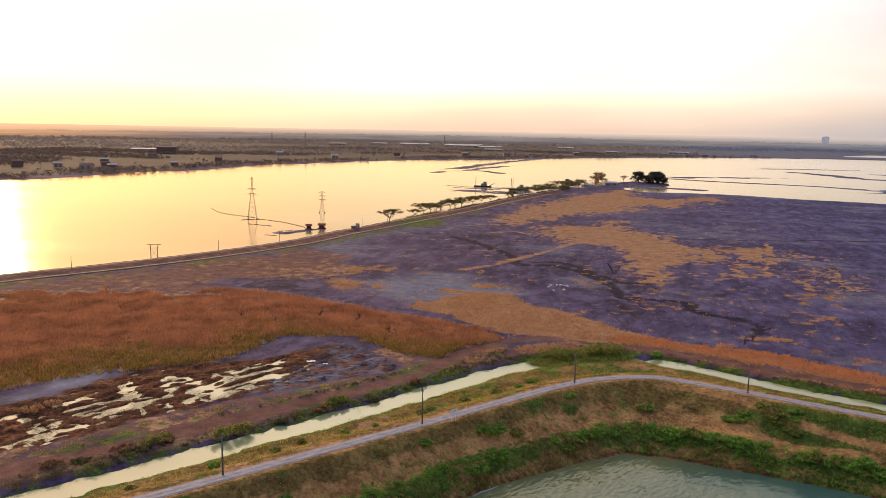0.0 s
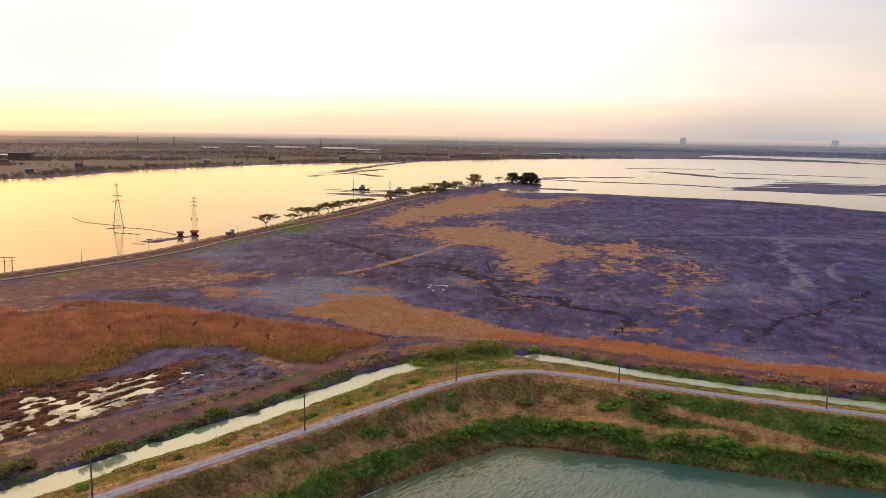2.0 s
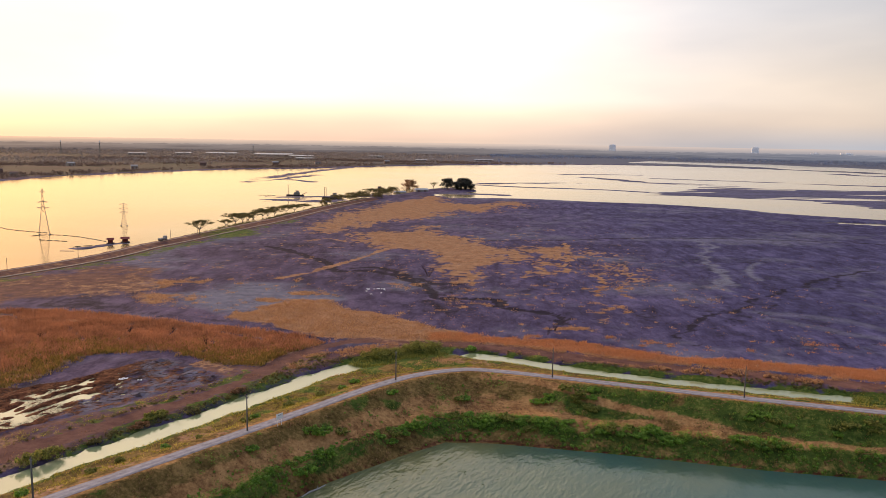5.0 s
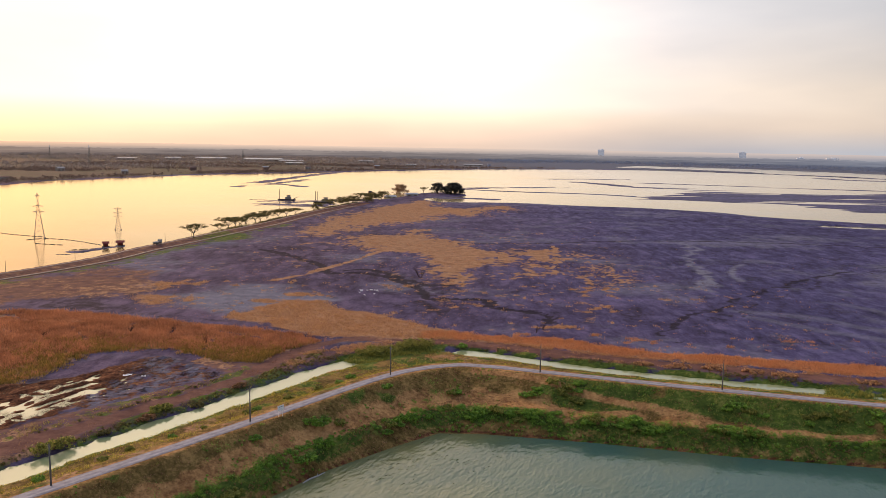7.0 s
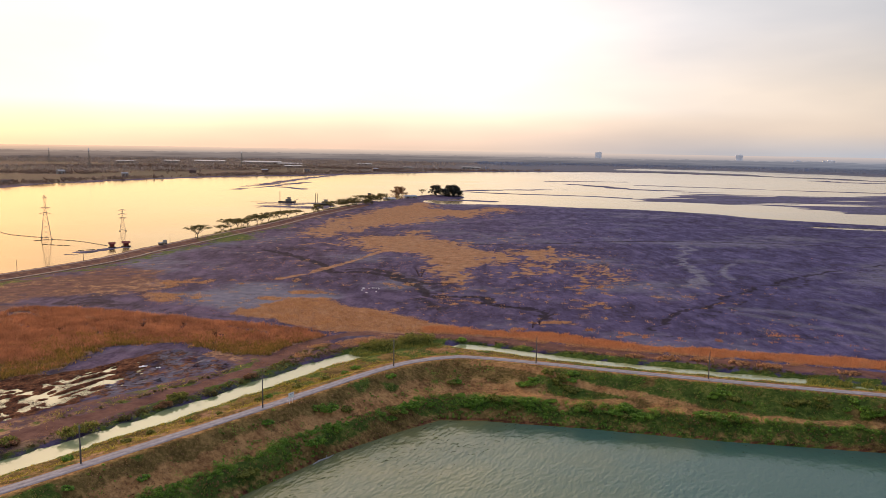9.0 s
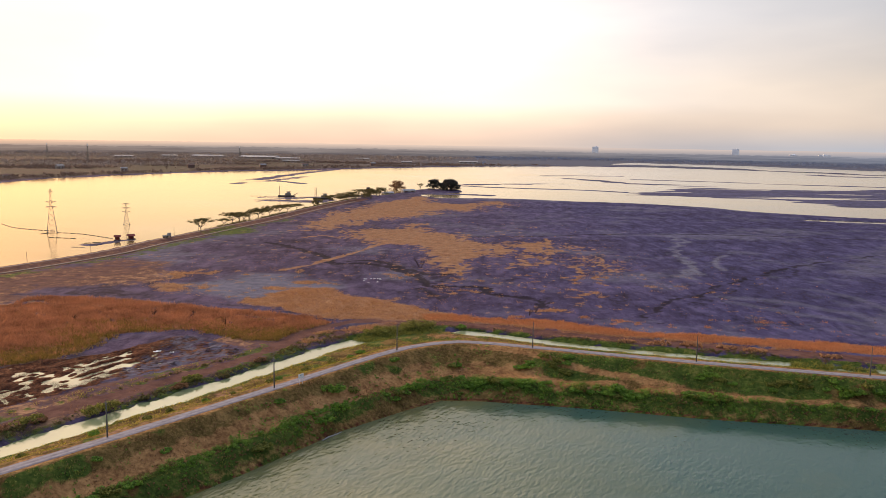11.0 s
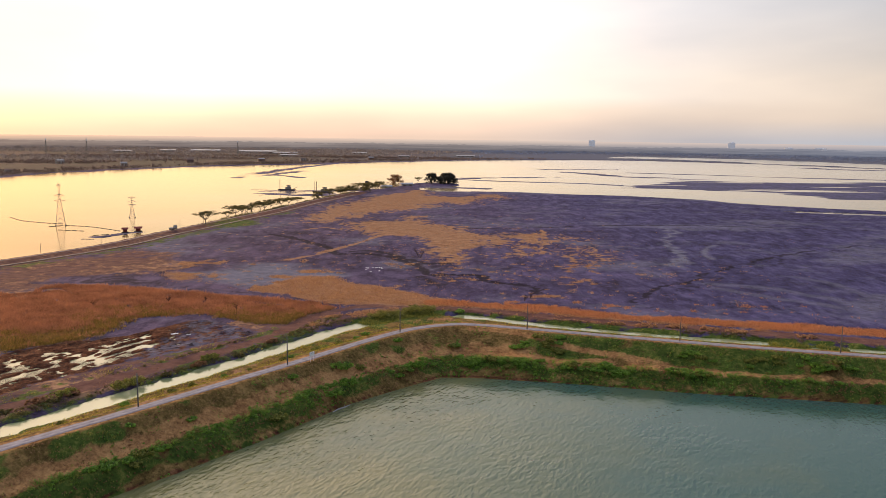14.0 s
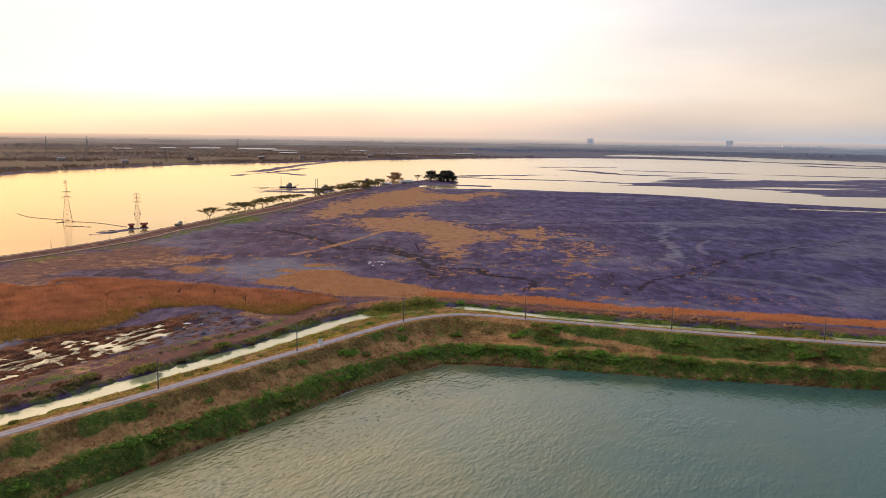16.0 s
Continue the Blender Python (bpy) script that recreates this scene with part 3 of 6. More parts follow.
def maths(nodes, links, how, a, b=0.0, c=0.0):
    m = nodes.new("ShaderNodeMath")
    m.operation = how
    for value, slot in ((a, 0), (b, 1), (c, 2)):
        if isinstance(value, (int, float)):
            m.inputs[slot].default_value = value
        else:
            links.new(value, m.inputs[slot])
    return m.outputs[0]


def bump(nodes, links, shader, height, strength, distance):
    b = nodes.new("ShaderNodeBump")
    b.inputs["Strength"].default_value, b.inputs["Distance"].default_value = strength, distance
    links.new(height, b.inputs["Height"])
    links.new(b.outputs[0], shader.inputs["Normal"])


def plain(name, dark, light, size=1.0, rough=0.85, spec=0.3, metal=0.0, islands=False, single=0.7, sheer=0.38):
    """A surface whose colour wanders between two tones."""
    m, n, l, b = material(name, light, rough, spec, metal)
    t = texture(n, l, size)
    if islands:
        g = n.new("ShaderNodeNewGeometry")
        t = maths(n, l, "MULTIPLY_ADD", g.outputs["Random Per Island"], single, maths(n, l, "MULTIPLY", t, 1.1 - single))
    tone = ramp(n, l, t, (0.25, dark), (0.75, light))
    l.new(tone, b.inputs["Base Color"])
    if islands:
        # thin leaves and blades let part of the light through
        thin, both, end = n.new("ShaderNodeBsdfTranslucent"), n.new("ShaderNodeMixShader"), n["Material Output"]
        both.inputs[0].default_value = sheer
        l.new(tone, thin.inputs[0])
        l.new(b.outputs[0], both.inputs[1])
        l.new(thin.outputs[0], both.inputs[2])
        l.new(both.outputs[0], end.inputs[0])
    return m


def ground_material():
    m, n, l, b = material("ground_cover", (0.1, 0.1, 0.1), 0.95, 0.04)
    one, two = n.new("ShaderNodeVertexColor"), n.new("ShaderNodeVertexColor")
    three = n.new("ShaderNodeVertexColor")
    one.layer_name, two.layer_name, three.layer_name = "cover", "bare", "extra"
    s1, s2, s3 = (n.new("ShaderNodeSeparateColor") for _ in range(3))
    for a, s in ((one, s1), (two, s2), (three, s3)):
        l.new(a.outputs[0], s.inputs[0])
    fine, mid, wide = texture(n, l, 0.9, 6, 0.7), texture(n, l, 5.0, 6, 0.65), texture(n, l, 60, 4)
    streak = texture(n, l, 10.0, 8, 0.74, (1.0, 0.42, 1))

    ragged = texture(n, l, 3.2, 7, 0.78, (1.0, 0.55, 1))

    def sharp(value, hard=3.0):
        jitter = maths(n, l, "MULTIPLY_ADD", maths(n, l, "ADD", maths(n, l, "MULTIPLY", ragged, 1.5), maths(n, l, "ADD", maths(n, l, "MULTIPLY", fine, 0.7), maths(n, l, "MULTIPLY", mid, 0.8))), 1.0, -1.5)
        v = maths(n, l, "MULTIPLY_ADD", maths(n, l, "ADD", value, maths(n, l, "MULTIPLY", jitter, 1.0)), hard, 0.5 - 0.5 * hard)
        c = n.new("ShaderNodeClamp")
        l.new(v, c.inputs[0])
        return maths(n, l, "MULTIPLY", c.outputs[0], maths(n, l, "MINIMUM", maths(n, l, "MULTIPLY", value, 6.0), 1.0))

    mottle = maths(n, l, "MULTIPLY_ADD", maths(n, l, "ADD", fine, mid), 1.0, -0.5)
    grain = maths(n, l, "ADD", maths(n, l, "MULTIPLY", streak, 0.55), maths(n, l, "ADD", maths(n, l, "MULTIPLY", fine, 0.27), maths(n, l, "MULTIPLY", mid, 0.18)))
    tangle = maths(n, l, "ABSOLUTE", maths(n, l, "ADD", texture(n, l, 9.0, 6, 0.62, (1.0, 0.35, 1)), -0.5))
    grain = maths(n, l, "ADD", grain, maths(n, l, "MULTIPLY_ADD", maths(n, l, "MINIMUM", tangle, 0.10), 0.9, -0.06))
    sweep = texture(n, l, 38, 4, 0.55, (0.22, 1, 1))
    grain = maths(n, l, "ADD", grain, maths(n, l, "MULTIPLY_ADD", sweep, 0.22, -0.11))
    burnt = ramp(n, l, grain, (0.34, (0.020, 0.019, 0.033)), (0.5, (0.060, 0.058, 0.101)), (0.66, (0.118, 0.114, 0.176)))
    # warm sun glare put into the burnt soil: redder towards the river, bluer eastwards
    place, axis = n.new("ShaderNodeTexCoord"), n.new("ShaderNodeSeparateXYZ")
    l.new(place.outputs["Object"], axis.inputs[0])
    east = n.new("ShaderNodeClamp")
    l.new(maths(n, l, "ADD", maths(n, l, "MULTIPLY_ADD", axis.outputs[0], 0.0045, 0.10), maths(n, l, "MULTIPLY", wide, 0.6)), east.inputs[0])
    burnt = mixed(n, l, 1.0, burnt, mixed(n, l, east.outputs[0], (1.27, 0.95, 0.93), (0.97, 0.905, 1.15)), "MULTIPLY")
    col = mixed(n, l, maths(n, l, "MULTIPLY", s2.outputs[1], 0.75), burnt, ramp(n, l, mid, (0.3, (0.095, 0.096, 0.128)), (0.7, (0.215, 0.22, 0.262))))
    col = mixed(n, l, maths(n, l, "MULTIPLY", sharp(s2.outputs[2]), 0.85), col, (0.016, 0.012, 0.016))
    col = mixed(n, l, sharp(s2.outputs[0], 2), col, ramp(n, l, mid, (0.3, (0.074, 0.034, 0.029)), (0.7, (0.172, 0.087, 0.067))))
    col = mixed(n, l, s3.outputs[2], col, ramp(n, l, mottle, (0.30, (0.068, 0.044, 0.014)), (0.5, (0.146, 0.093, 0.030)), (0.70, (0.275, 0.165, 0.060))))
    col = mixed(n, l, sharp(s1.outputs[0]), col, ramp(n, l, mottle, (0.28, (0.165, 0.082, 0.044)), (0.5, (0.275, 0.152, 0.084)), (0.75, (0.38, 0.232, 0.13))))
    col = mixed(n, l, sharp(s1.outputs[1]), col, ramp(n, l, mottle, (0.3, (0.028, 0.046, 0.010)), (0.55, (0.066, 0.096, 0.018)), (0.75, (0.17, 0.165, 0.040))))
    col = mixed(n, l, sharp(s3.outputs[0], 2), col, ramp(n, l, mottle, (0.3, (0.165, 0.076, 0.030)), (0.7, (0.43, 0.232, 0.092))))
    col = mixed(n, l, sharp(s1.outputs[2]), col, ramp(n, l, mottle, (0.3, (0.026, 0.010, 0.008)), (0.54, (0.105, 0.038, 0.019)), (0.76, (0.23, 0.108, 0.05))))
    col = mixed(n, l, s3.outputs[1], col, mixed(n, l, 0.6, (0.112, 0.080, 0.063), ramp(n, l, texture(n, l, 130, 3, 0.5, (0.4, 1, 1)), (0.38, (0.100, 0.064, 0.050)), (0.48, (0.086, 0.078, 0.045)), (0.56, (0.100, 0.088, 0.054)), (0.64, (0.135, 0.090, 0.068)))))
    # distance haze painted blue-grey onto the far land, stronger eastwards
    east_haze = n.new("ShaderNodeClamp")
    l.new(maths(n, l, "MULTIPLY_ADD", axis.outputs[0], 0.0013, 0.58), east_haze.inputs[0])
    col = mixed(n, l, maths(n, l, "MULTIPLY", s3.outputs[1], maths(n, l, "MULTIPLY", east_haze.outputs[0], 0.8)), col, (0.105, 0.118, 0.158))
    l.new(col, b.inputs["Base Color"])
    bump(n, l, b, maths(n, l, "ADD", fine, mid), 0.6, 0.55)
    return m


def water_material(name, colour, rough, waves, gloss=0.5):
    m, n, l, b = material(name, colour, rough, gloss)
    b.inputs["IOR"].default_value = 1.33
    height = None
    for size, amount, stretch in waves:
        t = maths(n, l, "MULTIPLY", texture(n, l, size, 3, 0.5, stretch), amount)
        height = t if height is None else maths(n, l, "ADD", height, t)
    if height is not None:
        bump(n, l, b, height, 1.0, 1.0)
    wide = texture(n, l, 70, 4)
    l.new(maths(n, l, "MULTIPLY_ADD", wide, rough, rough * 0.5), b.inputs["Roughness"])
    return m


M_GROUND = ground_material()
def silty_mirror(name, silt, tint, clear, rough, size, amount):
    """Silty water: a muddy body under a smooth skin whose mirrored sky is tinted, gold in the west."""
    m = bpy.data.materials.new(name)
    m.use_nodes = True
    n, l = m.node_tree.nodes, m.node_tree.links
    n.clear()
    body, skin, both, edge, end = n.new("ShaderNodeBsdfDiffuse"), n.new("ShaderNodeBsdfGlossy"), n.new("ShaderNodeMixShader"), n.new("ShaderNodeFresnel"), n.new("ShaderNodeOutputMaterial")
    drift = texture(n, l, 90, 5, 0.6, (0.5, 1, 1))
    l.new(ramp(n, l, drift, (0.3, silt), (0.7, tuple(1.3 * c for c in silt))), body.inputs[0])
    edge.inputs["IOR"].default_value = 1.30
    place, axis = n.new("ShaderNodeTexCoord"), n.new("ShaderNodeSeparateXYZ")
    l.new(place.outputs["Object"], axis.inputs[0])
    # gold of the evening glow put into the mirror colour, near neutral eastwards
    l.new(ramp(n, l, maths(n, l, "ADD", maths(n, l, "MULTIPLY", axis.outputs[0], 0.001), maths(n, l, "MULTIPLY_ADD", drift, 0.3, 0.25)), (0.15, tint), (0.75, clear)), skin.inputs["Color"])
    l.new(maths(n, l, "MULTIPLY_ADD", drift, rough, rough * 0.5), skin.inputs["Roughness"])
    lift = n.new("ShaderNodeBump")
    lift.inputs["Distance"].default_value = 1.0
    l.new(maths(n, l, "MULTIPLY", texture(n, l, size, 3, 0.5), amount), lift.inputs["Height"])
    for node in (body, skin, edge):
        l.new(lift.outputs[0], node.inputs["Normal"])
    for a, b in ((edge.outputs[0], both.inputs[0]), (body.outputs[0], both.inputs[1]), (skin.outputs[0], both.inputs[2]), (both.outputs[0], end.inputs[0])):
        l.new(a, b)
    return m


def pond_material():
    """Green pond water with short wind ripples that run slantwise, stronger in gusts."""
    m, n, l, b = material("pond_water", (0.07, 0.11, 0.07), 0.13, 0.5)
    b.inputs["IOR"].default_value = 1.33
    place = n.new("ShaderNodeTexCoord")

    def waves(along, across, turn, detail):
        mp, t = n.new("ShaderNodeMapping"), n.new("ShaderNodeTexNoise")
        mp.vector_type = "TEXTURE"
        mp.inputs["Rotation"].default_value = (0, 0, radians(turn))
        mp.inputs["Scale"].default_value = (along, across, 1)
        t.inputs["Scale"].default_value, t.inputs["Detail"].default_value, t.inputs["Roughness"].default_value = 1.0, detail, 0.5
        l.new(place.outputs["Object"], mp.inputs[0])
        l.new(mp.outputs[0], t.inputs["Vector"])
        return t.outputs["Fac"]

    axis = n.new("ShaderNodeSeparateXYZ")
    l.new(place.outputs["Object"], axis.inputs[0])
    gust = ramp(n, l, maths(n, l, "ADD", texture(n, l, 38, 4, 0.6), maths(n, l, "MULTIPLY_ADD", axis.outputs[0], -0.004, 0.04)), (0.30, (0.30, 0.30, 0.30)), (0.66, (1, 1, 1)))
    height = maths(n, l, "MULTIPLY", waves(2.0, 0.95, 62, 1.5), 0.25)
    height = maths(n, l, "ADD", height, maths(n, l, "MULTIPLY", waves(1.3, 0.65, 74, 1.0), 0.09))
    height = maths(n, l, "ADD", height, maths(n, l, "MULTIPLY", waves(7.0, 3.2, 52, 2.0), 0.26))
    bump(n, l, b, maths(n, l, "MULTIPLY", height, gust), 1.0, 1.0)
    cloudy = texture(n, l, 30, 4)
    # warm sky reflection put into the body colour: olive west, teal east
    sky_cast = maths(n, l, "ADD", cloudy, maths(n, l, "MULTIPLY", axis.outputs[0], 0.006))
    l.new(ramp(n, l, sky_cast, (0.20, (0.146, 0.140, 0.056)), (0.5, (0.080, 0.109, 0.061)), (0.85, (0.042, 0.093, 0.074))), b.inputs["Base Color"])
    return m


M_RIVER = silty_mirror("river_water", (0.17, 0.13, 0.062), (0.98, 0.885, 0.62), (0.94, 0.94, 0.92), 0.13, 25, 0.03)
M_CANAL = water_material("canal_water", (0.215, 0.242, 0.118), 0.05, [(0.8, 0.01, (1, 1, 1)), (3.0, 0.03, (1, 1, 1))], 0.9)
M_PUDDLE = water_material("puddle_water", (0.26, 0.265, 0.145), 0.05, [(0.6, 0.008, (1, 1, 1))])
M_POND = pond_material()
M_ROAD = plain("worn_asphalt", (0.105, 0.100, 0.122), (0.27, 0.255, 0.285), 1.6, 0.85)
M_DIRT = plain("pale_dirt", (0.16, 0.12, 0.095), (0.31, 0.24, 0.195), 2.0, 0.95)
M_REED = plain("dry_reed", (0.135, 0.055, 0.030), (0.58, 0.264, 0.130), 9.0, 0.8, islands=True, single=0.32)
M_RUST = plain("rust_grass", (0.30, 0.12, 0.048), (0.66, 0.30, 0.135), 5.0, 0.85, islands=True)
M_STRAW = plain("dry_grass", (0.25, 0.130, 0.062), (0.60, 0.34, 0.165), 6.0, 0.85, islands=True)
M_STRAW_FAR = plain("faded_dry_grass", (0.22, 0.105, 0.050), (0.44, 0.23, 0.115), 8.0, 0.85, islands=True)
M_VERGE = plain("yellow_green_grass", (0.11, 0.115, 0.013), (0.49, 0.395, 0.065), 1.5, 0.85, islands=True)
M_LEAF = plain("shrub_leaves", (0.032, 0.096, 0.011), (0.235, 0.40, 0.048), 2.5, 0.6, islands=True, single=0.4)
M_LEAF_DRY = plain("dusty_leaves", (0.055, 0.050, 0.016), (0.17, 0.14, 0.045), 3.0, 0.7, islands=True)
M_FRINGE = plain("olive_reed", (0.080, 0.064, 0.014), (0.35, 0.225, 0.055), 2.0, 0.8, islands=True)
M_HERB = plain("green_herbs", (0.058, 0.086, 0.014), (0.30, 0.285, 0.060), 2.0, 0.8, islands=True)
M_BROWN = plain("withered_brush", (0.13, 0.062, 0.030), (0.35, 0.190, 0.095), 2.0, 0.9, islands=True)
M_LEAF_DARK = plain("dark_evergreen_leaves", (0.022, 0.023, 0.020), (0.062, 0.062, 0.045), 3.0, 0.6, islands=True)
M_BROWNWALL = plain("dark_brick_wall", (0.10, 0.06, 0.05), (0.18, 0.11, 0.09), 3.0)
# paler and bluer leaf copies paint distance haze into the foliage colour
M_WOODS = plain("hazed_far_foliage", (0.138, 0.098, 0.078), (0.235, 0.172, 0.138), 45.0, 0.9, 0.0, islands=True, single=0.08, sheer=0.14)
M_WOODS_HAZED = plain("haze_paled_foliage", (0.225, 0.190, 0.170), (0.32, 0.275, 0.245), 90.0, 0.9, 0.0, islands=True, single=0.12, sheer=0.2)
M_WOODS_HAZED_EAST = plain("haze_blued_foliage", (0.15, 0.19, 0.265), (0.215, 0.255, 0.345), 90.0, 0.9, 0.0, islands=True, single=0.12, sheer=0.2)
M_TWIG = plain("dead_twigs", (0.018, 0.010, 0.008), (0.07, 0.04, 0.03), 1.0, 0.9, islands=True)
M_BARK = plain("bark", (0.045, 0.034, 0.026), (0.11, 0.085, 0.06), 0.4)
M_STEEL = plain("weathered_steel", (0.13, 0.125, 0.11), (0.24, 0.23, 0.20), 0.6, 0.8, 0.2)
M_CONCRETE = plain("grey_concrete", (0.07, 0.066, 0.062), (0.16, 0.15, 0.14), 0.5)
M_WHITE = plain("white_paint", (0.62, 0.62, 0.62), (0.82, 0.82, 0.80), 0.7, 0.6)
M_RED = plain("red_paint", (0.13, 0.022, 0.018), (0.26, 0.048, 0.036), 0.8, 0.7)
M_DARK = plain("dark_rusty_steel", (0.020, 0.016, 0.015), (0.06, 0.045, 0.04), 0.8, 0.7)
M_ROOF = plain("pale_roof_sheet", (0.18, 0.185, 0.20), (0.32, 0.33, 0.35), 6.0, 0.5)
M_WALL = plain("plaster_wall", (0.20, 0.185, 0.17), (0.36, 0.34, 0.31), 4.0)
# near-white facade: the haze before the far towers is put into its colour
M_TOWER = plain("haze_paled_facade", (0.82, 0.83, 0.85), (0.90, 0.90, 0.90), 30.0)


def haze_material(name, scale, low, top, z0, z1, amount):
    """Emission that paints the far plain's haze: warm in the west, blue in the east, paler upwards, with faint tree
    belts.
    """
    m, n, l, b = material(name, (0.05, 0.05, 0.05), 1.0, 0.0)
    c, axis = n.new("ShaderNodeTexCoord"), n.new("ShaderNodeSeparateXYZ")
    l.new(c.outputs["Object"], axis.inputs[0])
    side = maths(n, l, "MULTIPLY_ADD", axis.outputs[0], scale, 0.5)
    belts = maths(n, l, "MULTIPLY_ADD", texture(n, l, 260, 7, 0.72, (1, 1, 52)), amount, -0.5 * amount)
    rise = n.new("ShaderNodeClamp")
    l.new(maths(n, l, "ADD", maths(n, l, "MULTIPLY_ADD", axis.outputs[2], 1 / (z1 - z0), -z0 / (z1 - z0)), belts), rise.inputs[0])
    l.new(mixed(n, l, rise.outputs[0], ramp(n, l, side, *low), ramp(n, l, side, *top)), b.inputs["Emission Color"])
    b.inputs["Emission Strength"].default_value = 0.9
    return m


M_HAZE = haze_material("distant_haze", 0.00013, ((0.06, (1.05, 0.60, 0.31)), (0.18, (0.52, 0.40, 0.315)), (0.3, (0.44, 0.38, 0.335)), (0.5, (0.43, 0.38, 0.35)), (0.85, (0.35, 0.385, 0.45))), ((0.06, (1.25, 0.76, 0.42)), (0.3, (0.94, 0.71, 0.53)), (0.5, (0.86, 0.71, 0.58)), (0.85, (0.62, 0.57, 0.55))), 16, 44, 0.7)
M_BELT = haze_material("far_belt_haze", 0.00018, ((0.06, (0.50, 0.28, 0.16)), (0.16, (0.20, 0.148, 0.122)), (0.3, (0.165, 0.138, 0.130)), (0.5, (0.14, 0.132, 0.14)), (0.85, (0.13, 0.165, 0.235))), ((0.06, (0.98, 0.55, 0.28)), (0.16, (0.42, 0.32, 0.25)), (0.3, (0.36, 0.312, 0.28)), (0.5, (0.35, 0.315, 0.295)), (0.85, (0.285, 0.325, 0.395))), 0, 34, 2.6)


# ---- mesh helpers ----
class Shape:
    """Collects vertices and faces of one mesh."""

    def __init__(self):
        self.v, self.f = [], []

    def box(self, centre, size, turn=0.0, top=1.0):
        c, s = math.cos(turn), math.sin(turn)
        k = len(self.v)
        for dz, w in ((-0.5, 1.0), (0.5, top)):
            for dx, dy in ((-0.5, -0.5), (0.5, -0.5), (0.5, 0.5), (-0.5, 0.5)):
                px, py = dx * size[0] * w, dy * size[1] * w
                self.v.append((centre[0] + c * px - s * py, centre[1] + s * px + c * py, centre[2] + dz * size[2]))
        self.f += [tuple(k + i for i in q) for q in ((3, 2, 1, 0), (4, 5, 6, 7), (0, 1, 5, 4), (1, 2, 6, 5), (2, 3, 7, 6), (3, 0, 4, 7))]
        return self

    def tube(self, path, radii, n=6):
        pts = [Vector(p) for p in path]
        k = len(self.v)
        for i, p in enumerate(pts):
            way = (pts[min(i + 1, len(pts) - 1)] - pts[max(i - 1, 0)]).normalized()
            a = way.cross(Vector((0, 0, 1)) if abs(way.z) < 0.9 else Vector((1, 0, 0))).normalized()
            b = way.cross(a)
            r = radii[i] if isinstance(radii, (list, tuple)) else radii
            for j in range(n):
                w = 2 * math.pi * j / n
                self.v.append(tuple(p + (a * math.cos(w) + b * math.sin(w)) * r))
        for i in range(len(pts) - 1):
            for j in range(n):
                q = (j + 1) % n
                self.f.append((k + i * n + j, k + i * n + q, k + (i + 1) * n + q, k + (i + 1) * n + j))
        self.f += [tuple(k + j for j in reversed(range(n))), tuple(k + (len(pts) - 1) * n + j for j in range(n))]
        return self

    def roof(self, centre, size, rise, turn=0.0):
        c, s = math.cos(turn), math.sin(turn)
        k = len(self.v)
        hx, hy = size[0] / 2, size[1] / 2
        for px, py, pz in ((-hx, -hy, 0), (hx, -hy, 0), (hx, hy, 0), (-hx, hy, 0), (-hx, 0, rise), (hx, 0, rise)):
            self.v.append((centre[0] + c * px - s * py, centre[1] + s * px + c * py, centre[2] + pz))
        self.f += [tuple(k + i for i in q) for q in ((0, 1, 5, 4), (2, 3, 4, 5), (1, 2, 5), (3, 0, 4), (3, 2, 1, 0))]
        return self


def mesh_of(name, shape, mat, smooth_faces=False):
    me = bpy.data.meshes.new(name)
    me.from_pydata(shape.v, [], shape.f)
    me.materials.append(mat)
    if smooth_faces:
        me.polygons.foreach_set("use_smooth", [True] * len(me.polygons))
    me.update()
    return me


def part(name, shape, mat, parent=None, label="", smooth_faces=False):
    ob = new(name, shape if isinstance(shape, bpy.types.Mesh) else mesh_of(name, shape, mat, smooth_faces))
    ob.parent = parent
    return tagged(ob, label)


def thing(name, at, turn=0.0):
    ob = new(name)
    ob.matrix_world = pose(*at, 0, 0, turn)
    return ob


def bulk(name, verts, faces, mat):
    """A mesh from number arrays; faces all have the same count of corners."""
    me = bpy.data.meshes.new(name)
    verts, faces = np.asarray(verts, np.float32), np.asarray(faces, np.int32)
    n, k = faces.shape
    me.vertices.add(len(verts)), me.loops.add(n * k), me.polygons.add(n)
    me.vertices.foreach_set("co", verts.ravel())
    me.loops.foreach_set("vertex_index", faces.ravel())
    me.polygons.foreach_set("loop_start", np.arange(0, n * k, k, dtype=np.int32))
    me.materials.append(mat)
    me.update(calc_edges=True)
    return me


def blades(at, height, width, count, spread, lean=0.35):
    """Tufts of narrow upright blades at the points given."""
    n = len(at)
    base = np.repeat(at, count, 0)
    base[:, :2] += rng.normal(0, 1, (n * count, 2)) * np.repeat(spread, count)[:, None]
    hh = np.repeat(height, count) * rng.uniform(0.55, 1.15, n * count)
    ww = np.repeat(width, count) * rng.uniform(0.6, 1.4, n * count)
    a = rng.uniform(0, 2 * np.pi, n * count)
    side = np.stack([np.cos(a), np.sin(a), 0 * a], 1) * ww[:, None] / 2
    tip = base + np.stack([rng.normal(0, lean, n * count) * hh, rng.normal(0, lean, n * count) * hh, hh], 1)
    v = np.stack([base - side, base + side, tip], 1).reshape(-1, 3)
    v[:, 2] -= 0.03
    return v, np.arange(len(v)).reshape(-1, 3)


